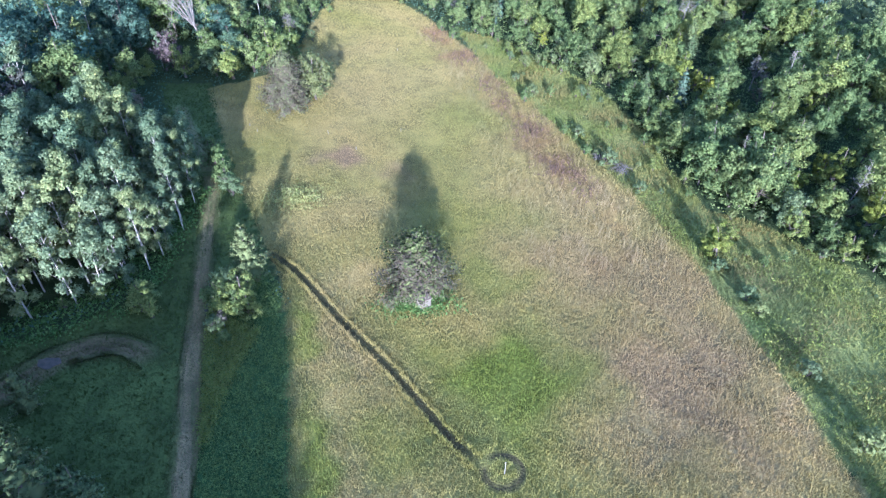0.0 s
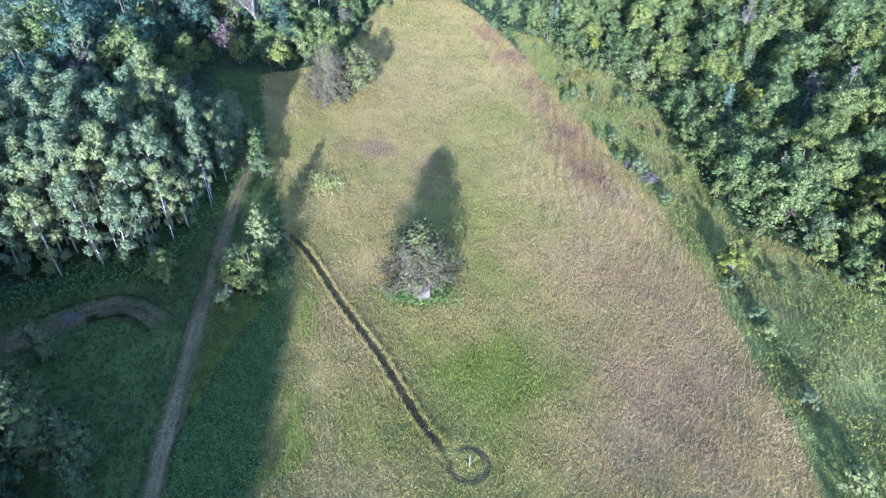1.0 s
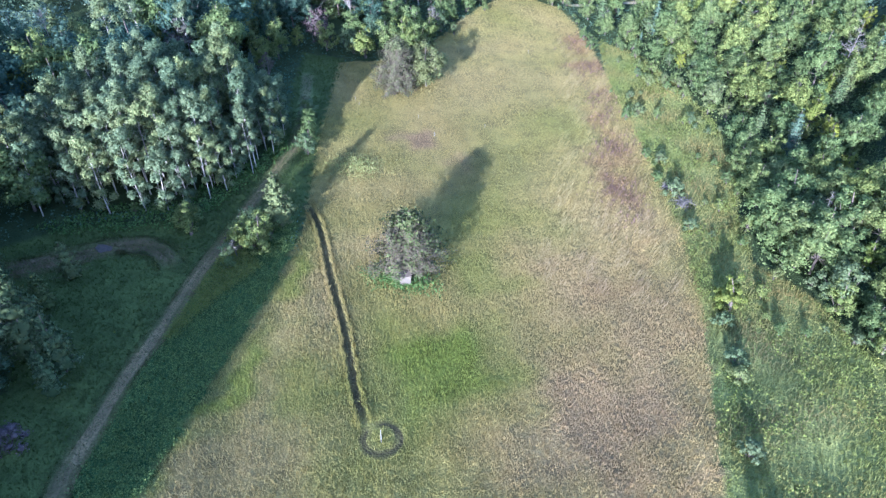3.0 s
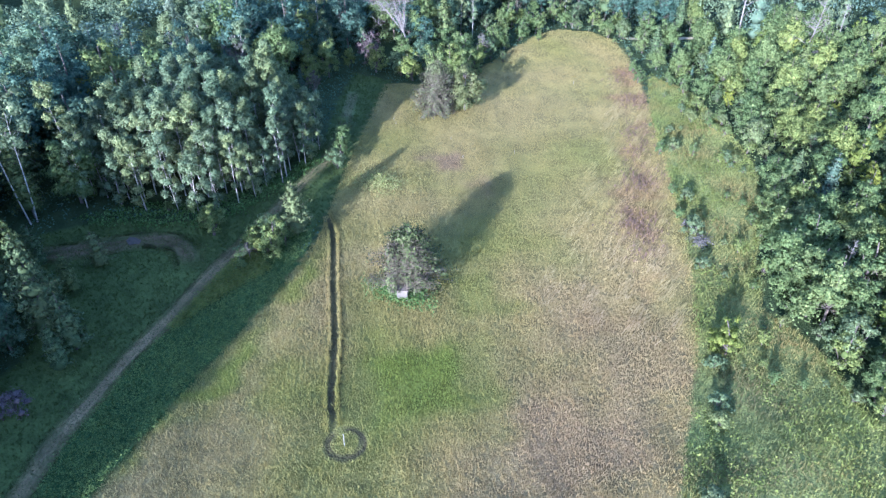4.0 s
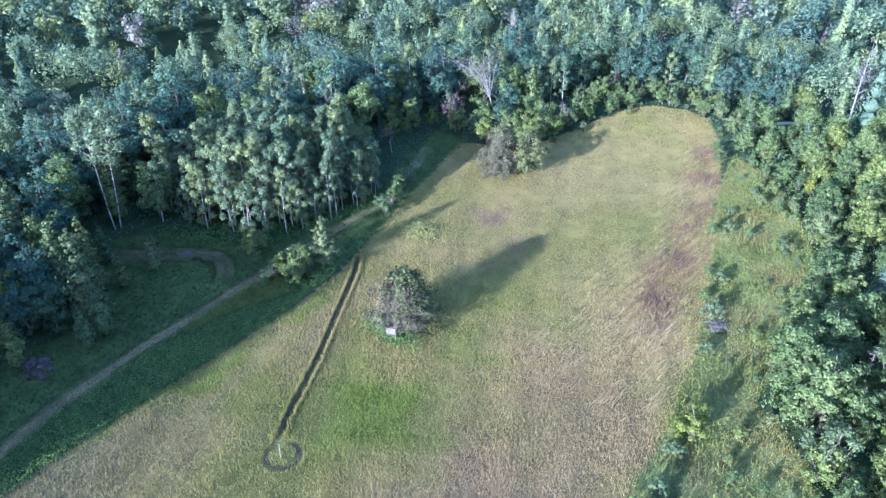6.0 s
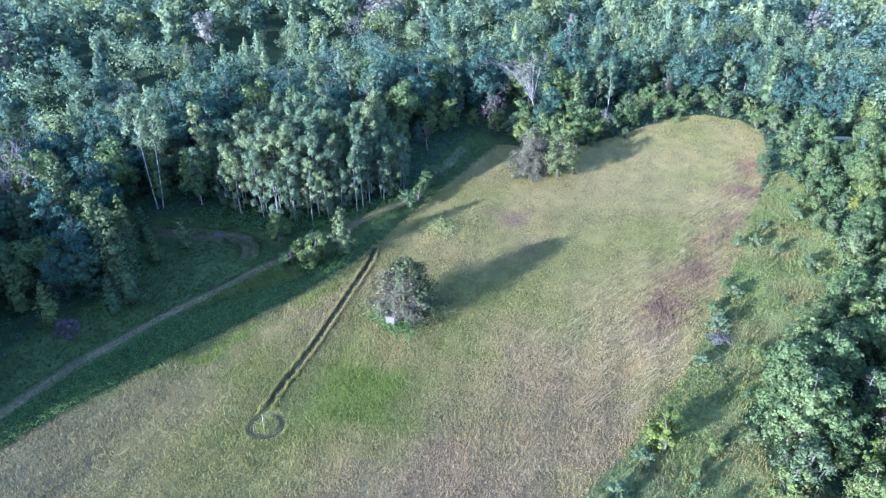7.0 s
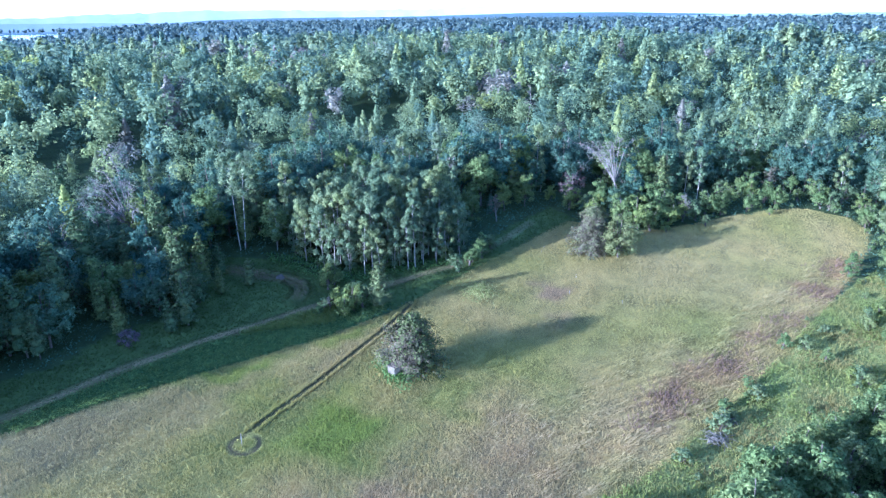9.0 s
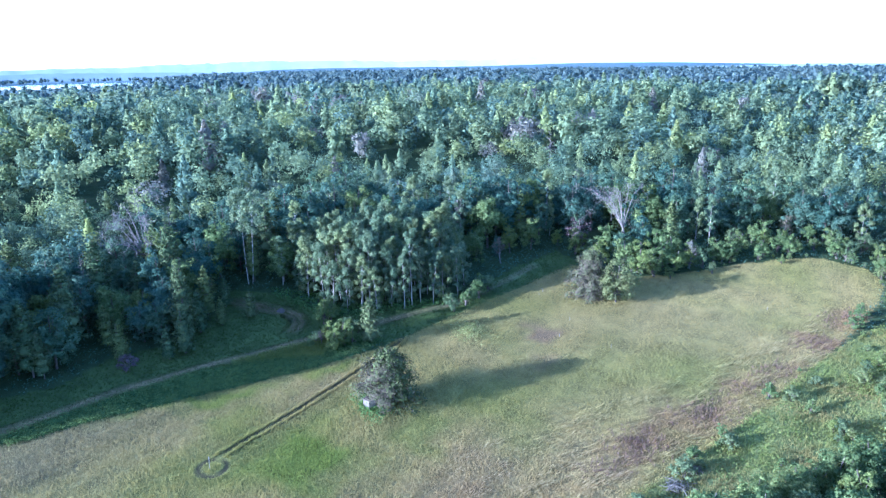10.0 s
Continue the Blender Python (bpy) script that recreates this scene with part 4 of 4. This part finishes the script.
herbs("fern_border", x, y, .7, .17, MAT_FERN, "yellow-green ferns along the foot of the grove", 5, .3)

# ---- woods ----
ALL_EDGES = [p + p[:1] for p in (FIELD, SCRUB, CLEARING, GROVE)]


def margin(x, y):
    return np.min([off_line(e, x, y) for e in ALL_EDGES], axis=0)


x, y = scatter(GROVE, 560)
spots = []
for px, py in zip(x, y):
    if all((px - a) ** 2 + (py - b) ** 2 > 1.55 ** 2 for a, b in spots):
        spots.append((px, py))
for px, py in spots:
    plant("aspen_tree", px, py, rng.uniform(.9, 1.14) * (1.0 if margin(px, py) > 3 else .95), None, int(rng.integers(5, 7)) if rng.uniform() < (.6 if margin(px, py) < 3 else .15) else int(rng.integers(5)), group="aspen grove")

OPEN = (FIELD, SCRUB, CLEARING, GROVE)
FAR_CLEARING = ((-50, 115, 7.5), (-168, 232, 13), (-205, 282, 16), (2, 164, 7))


def shut(x, y):
    ok = np.ones(np.shape(x), bool)
    for poly in OPEN:
        ok &= ~inside(poly, x, y)
    ok &= off_line(ROAD, x, y) > 2.2
    for cx, cy, r in FAR_CLEARING:
        ok &= np.hypot(x - cx, (y - cy) * 1.6) > r
    return ok


def jittered(x0, x1, y0, y1, gap):
    gx_, gy_ = np.meshgrid(np.arange(x0, x1, gap), np.arange(y0, y1, gap))
    q = np.stack([gx_.ravel(), gy_.ravel()]) + rng.uniform(-.42, .42, (2, gx_.size)) * gap
    return q


NEAR = 25.0
x, y = jittered(-110, 112, -74, 205, 4.8)
gap = margin(x, y)
keep = shut(x, y) & (gap < np.where((x > 20) & (y > 55), 52, NEAR)) & (gap > 1.2) & ~((x > 55) & (y < 10)) & ~((x < -45) & (y < -16)) & ~((x > 30) & (y < 26)) & ~((x > 85) & (y < 75))
x, y, gap = x[keep], y[keep], gap[keep]
for px, py, g in zip(x, y, gap):
    u = rng.uniform()
    if px > 0 and py > 15 and px > 8 - (py - 120) * .5:
        tall = rng.uniform(.5, .95) * (.82 if g < 6 else 1.0)
        kind = "maple_tree" if u < .5 else "alder_bush" if u < .62 else "lime_tree" if u < .76 else "maple_tree" if u < .84 else "pine_tree" if u < .88 else "spruce_tree" if u < .92 else "purple_tree" if u < .95 else "dead_tree" if u < .96 else "maple_tree"
        tall = 1.4 if kind == "alder_bush" else tall
        plant(kind, px, py, tall, group="woods beside the meadow")
    elif py < 40 and px < 0:
        kind = "pine_tree" if u < .28 else "maple_tree" if u < .5 else "oak_tree" if u < .98 else "dead_tree"
        plant(kind, px, py, rng.uniform(.85, 1.15) * (.62 if g < 4 and py > 2 else (1.05 if px < -28 else 1.1 if px < -21 else 1.3) if py < 4 else 1.0), group="woods by the clearing")
    else:
        kind = "maple_tree" if u < .18 else "oak_tree" if u < .56 else "aspen_tree" if u < .72 else "pine_tree" if u < .86 else "lime_tree" if u < .9 else "spruce_tree" if u < .93 else "purple_tree" if u < .965 else "dead_tree" if u < .98 else "oak_tree"
        if g < (11 if py > 118 else 5) and py > 100:
            kind = "alder_bush" if u < .7 else "maple_tree"
            plant(kind, px, py, rng.uniform(.9, 1.35) if kind == "alder_bush" else rng.uniform(.38, .5), group="woods behind the grove")
        else:
            plant(kind, px, py, rng.uniform(.8, 1.22) * (.62 if g < 9 and py > 80 else 1.0) * (1.1 if px < -45 else 1.0), group="woods behind the grove")

# young maples along the scrub's inner edge
for px, py, ps, pv in ((36.6, 76, .82, 0), (35.2, 83.5, .72, 2), (34.2, 89.5, .7, 5), (39, 79.5, .9, 2), (39.6, 73, .85, 0), (33.6, 95.5, .66, 3), (41.8, 69.5, .9, 4)):
    plant("maple_tree", px, py, ps, None, pv, group="young maples beside the scrub")

# thicket filling the edge of the woods beside the scrub
x, y = jittered(8, 80, 30, 165, 3.3)
gap = off_line(SCRUB[7:] + SCRUB[:1], x, y)
keep = shut(x, y) & (gap < 17) & (y > 34)
for px, py in zip(x[keep], y[keep]):
    plant("alder_bush" if rng.uniform() < .85 else "olive_bush", px, py, rng.uniform(.5, .95), group="thicket beside the scrub")
x, y = scatter(SCRUB, 760)
keep = (off_line(FIELD + FIELD[:1], x, y) > 3.5) & (y > 20) & (rng.uniform(size=len(x)) < .12 + .88 * step(42, 72, y))
for px, py in zip(x[keep], y[keep]):
    plant("alder_bush" if rng.uniform() < .8 else "olive_bush", px, py, rng.uniform(.25, .5) + .25 * float(step(85, 115, py)), group="low bushes in the scrub")

# tall trees added out of view south of the clearing, to shade the strip beside the track
for i in range(17):
    py = -46 + i * 2.6
    px = -12.2 if py < -30 else -12.2 - (py + 30) * .2185
    plant("maple_tree" if i % 3 else "oak_tree", px - rng.uniform(0, 1.2), py, rng.uniform(1.22, 1.38), None, 1 if i % 3 else 0, group="tall trees south of the clearing")

# oaks added and sized to keep the clearing and its pines in shade
for px, py in ((-30, -2), (-33.5, -4), (-37, -2), (-40.5, -5), (-35, -9), (-42, -10), (-22.5, -6), (-25, -3), (-27.5, -7), (-29.5, -3), (-24, -11), (-29, -12)):
    plant("oak_tree", px, py, rng.uniform(1.15, 1.28) * (.82 if px < -32 else 1.18), None, 0, group="tall trees south of the clearing")
for px, py in ((-61, 18), (-64, 13), (-62, 6)):
    plant("oak_tree" if rng.uniform() < .5 else "pine_tree", px, py, rng.uniform(1.25, 1.45), None, 0 if rng.uniform() < .5 else 1, group="tall trees south of the clearing")
edge = np.array(FIELD[12:26], float)
for (ax, ay), (ex, ey) in zip(edge, edge[1:]):
    for k in np.arange(0, 1, 2.4 / math.hypot(ex - ax, ey - ay)):
        px, py = ax + (ex - ax) * k + rng.normal(0, 1.3), ay + (ey - ay) * k + rng.normal(0, 1.3)
        if rng.uniform() < .4:
            plant("alder_bush", px, py, rng.uniform(.2, .75), group="scrub on the meadow's rim")

# undergrowth along the woods' margins
x, y = jittered(-86, 74, 0, 185, 1.25)
gap = margin(x, y)
keep = shut(x, y) & (gap < 28) & (rng.uniform(size=len(x)) < .85)
wood = shut(x, y) & (x > 8) & (gap < 34) & (y > 30)
herbs("bright_undergrowth", x[wood], y[wood], 1.4 + 1.3 * rng.uniform(size=wood.sum()), .2, MAT_BROAD, "lush light green undergrowth between the young trees", 9, .6)
keep &= x <= 8
herbs("undergrowth", x[keep], y[keep], 1.2 + 1.4 * step(2, 8, gap[keep]) * rng.uniform(.3, 1.4, keep.sum()), .19, MAT_DARK, "dense green undergrowth along the foot of the woods", 7, .5)

# ---- far woods ----
MAT_CANOPY = cover_material("far_canopy", False, True)
TONES = np.array([(.168, .214, .113), (.2, .24, .11), (.13, .182, .115), (.226, .262, .102), (.113, .163, .118), (.25, .282, .09), (.192, .184, .15), (.178, .218, .145)])
SHARE = (.29, .21, .21, .1, .12, .02, .03, .02)


def far_template(i, cards, leaf, core):
    s = Shape()
    if i % 5 == 0:
        k = rng.uniform(0, 1, cards) ** .75
        a = rng.uniform(0, 6.28, cards)
        r = 3.0 * (1 - k) * (1 + .3 * np.sin(k * 26)) * rng.uniform(.7, 1.1, cards) + .15
        p = np.stack([r * np.cos(a), r * np.sin(a), 1.5 + 9.5 * k], 1)
        s.leaves(p, leaf, np.stack([np.cos(a), np.sin(a), .45 + .4 * np.cos(k * 26)], 1))
        for j in range(4):
            s.core((0, 0, 3 + j * 2.1), (2.4 - j * .52) * .7, 1.1, .2, True)
    else:
        wide, h = rng.uniform(2.8, 5.0), rng.uniform(8.5, 12.5)
        mid, axes = np.array((0, 0, h * .6)), np.array((wide, wide, h * .36)) * .84
        lumps = max(4, min(34, cards // 15))
        for _ in range(lumps):
            d = unit(rng.normal(size=3) + (0, 0, .45))
            s.clump(mid + d * axes * (rng.uniform(.2, .55) if lumps > 20 and rng.uniform() < .3 else rng.uniform(.62, 1.02)), wide * rng.uniform(.2, .36) * (1.5 if lumps < 9 else 1), max(3, cards // lumps), leaf, .9, 0, d * .4 + (0, 0, .35))
        if lumps <= 20:
            s.core(mid, 1.0, 1.0, .12, False, (wide * core * .8, wide * core * .8, h * .36 * core * .8))
    return np.concatenate(s.v), s.faces(), np.concatenate(s.nrm)


def far_woods(name, x, y, cards, leaf, label, low=.65, high=1.35, haze_tint=0.0, core=.48):
    kinds = 14
    temps = [far_template(i, cards, leaf, core) for i in range(kinds)]
    which = rng.integers(0, kinds, len(x))
    stand = np.exp(-((x + 330) / 110) ** 2 - ((y - 330) / 90) ** 2)
    which = np.where((stand > .45) & (rng.uniform(size=len(x)) < .3), 5 * rng.integers(0, 3, len(x)), which) % kinds
    which = np.where((which % 5 == 0) & (cards < 60), which + 1, which) % kinds
    z, turn = ground_z(x, y), rng.uniform(0, 6.28, len(x))
    size = rng.uniform(low, high, len(x)) * (1 + .16 * np.sin(x * .045 + 1) * np.sin(y * .05))
    tone = TONES[rng.choice(len(TONES), len(x), p=SHARE)] * rng.uniform(.84, 1.16, (len(x), 1))
    # Blue-grey haze is mixed into the tree colours, stronger for farther woods.
    tone = tone * (1 - haze_tint) + np.array((.092, .125, .125)) * haze_tint
    tone = np.where((stand > .45)[:, None], tone * .5 + TONES[4] * .5, tone)
    dull = np.hypot((x + 258) / 15, (y - 84) / 25) < 1
    tone = np.where(dull[:, None], (.19, .165, .15), tone)
    vs, ns, cs, tris, base = [], [], [], [], 0
    for k, (tv, fs, tn) in enumerate(temps):
        m = which == k
        c_, s_ = np.cos(turn[m])[:, None], np.sin(turn[m])[:, None]
        px = (tv[:, 0] * c_ - tv[:, 1] * s_) * size[m, None] + x[m, None]
        py = (tv[:, 0] * s_ + tv[:, 1] * c_) * size[m, None] + y[m, None]
        vs.append(np.stack([px, py, tv[:, 2] * size[m, None] + z[m, None]], -1).reshape(-1, 3))
        ns.append(np.stack([tn[:, 0] * c_ - tn[:, 1] * s_, tn[:, 0] * s_ + tn[:, 1] * c_, np.broadcast_to(tn[:, 2], px.shape)], -1).reshape(-1, 3))
        cs.append(np.repeat(tone[m], len(tv), 0))
        at = base + np.arange(m.sum())[:, None, None] * len(tv)
        for f in fs:
            tris.append((f[None] + at).reshape(-1, 3))
        base += int(m.sum()) * len(tv)
    v = np.concatenate(vs)
    ob = new(name, mesh_of(name, v, [np.concatenate(tris)], MAT_CANOPY, np.concatenate(cs), False, np.concatenate(ns)))
    return tagged(ob, label, "woods", "", "stuff")


def in_sight(x, y):
    """The wedge of land to the north and west of the meadow."""
    return (y > .34 * (x + 40) - 95) & (x < 60 + .55 * y)


x, y = jittered(-300, 220, -150, 330, 6.5)
d = margin(x, y)
near = np.where((x > 20) & (y > 55), 52, NEAR)
keep = shut(x, y) & (d >= near) & in_sight(x, y) & (np.hypot(x, y - 60) < 290)
close = d < near + 50
far_woods("mid_woods", x[keep & close], y[keep & close], 620, .225, "mixed green woods closing in behind the meadow's trees", .6, 1.3, 0.0, .5)
x, y = jittered(-300, 220, -150, 330, 8.2)
d = margin(x, y)
keep = shut(x, y) & (d >= np.where((x > 20) & (y > 55), 52, NEAR) + 50) & in_sight(x, y) & (np.hypot(x, y - 60) < 290)
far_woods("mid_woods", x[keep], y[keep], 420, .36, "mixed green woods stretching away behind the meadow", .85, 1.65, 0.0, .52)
x, y = jittered(-760, 420, -420, 800, 12.5)
d = np.hypot(x, y - 60)
keep = in_sight(x, y) & (d >= 290) & (d < 760) & shut(x, y)
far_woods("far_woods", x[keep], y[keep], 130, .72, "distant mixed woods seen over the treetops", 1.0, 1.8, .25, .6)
x, y = jittered(-3000, 1500, -1500, 2800, 36.0)
d = np.hypot(x, y - 60)
keep = in_sight(x, y) & (d >= 760) & (d < 2900) & (np.hypot((x + 2150) / 620, (y + 500) / 300) > 1)
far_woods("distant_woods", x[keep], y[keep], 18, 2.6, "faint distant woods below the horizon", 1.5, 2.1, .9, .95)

# ---- lake and far ridges ----
m, n, l, p = material("lake_water")
p.inputs["Base Color"].default_value, p.inputs["Roughness"].default_value = (.12, .16, .18, 1), .12
bump(n, l, p, noise_tex(n, l, .05, 3), .05, .5)
a = np.linspace(0, 2 * np.pi, 40, endpoint=False)
lx, ly = -2260 + 340 * np.cos(a) * (1 + .12 * np.sin(3 * a)), -520 + 280 * np.sin(a) * (1 + .15 * np.cos(2 * a))
lv = np.concatenate([np.stack([lx, ly, np.full(40, -10.5)], 1), [(-2260, -520, -10.5)]])
tagged(new("lake", mesh_of("lake", lv, [np.array([(i, (i + 1) % 40, 40) for i in range(40)])], m)), "pale calm lake far beyond the woods", "lake", "", "structure")


def ridge(name, dist, high, tone, seed, rise):
    m, n, l, p = material(name)
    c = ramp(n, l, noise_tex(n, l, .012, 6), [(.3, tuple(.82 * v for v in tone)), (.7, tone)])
    l.new(c, p.inputs["Base Color"])
    p.inputs["Roughness"].default_value = 1.0
    a = np.linspace(radians(50), radians(235), 420)
    top = high * (1 + .22 * np.sin(a * 4 + seed) + .16 * np.sin(a * 11 + seed * 2) + .05 * np.sin(a * 47) + .03 * rng.normal(size=420))
    top = top + rise * step(-radians(172), -radians(125), -a) - 8
    inner = np.stack([dist * np.cos(a), dist * np.sin(a), np.full(420, -60.0)], 1)
    crest = np.stack([(dist + 240) * np.cos(a), (dist + 240) * np.sin(a), top], 1)
    i = np.arange(419)
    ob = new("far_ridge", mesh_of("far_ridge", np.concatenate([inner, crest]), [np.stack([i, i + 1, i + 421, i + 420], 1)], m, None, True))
    return tagged(ob, "hazy blue wooded ridge on the horizon", "ridge", "", "structure")


# Air haze is painted into both ridge tones, paler on the farther one.
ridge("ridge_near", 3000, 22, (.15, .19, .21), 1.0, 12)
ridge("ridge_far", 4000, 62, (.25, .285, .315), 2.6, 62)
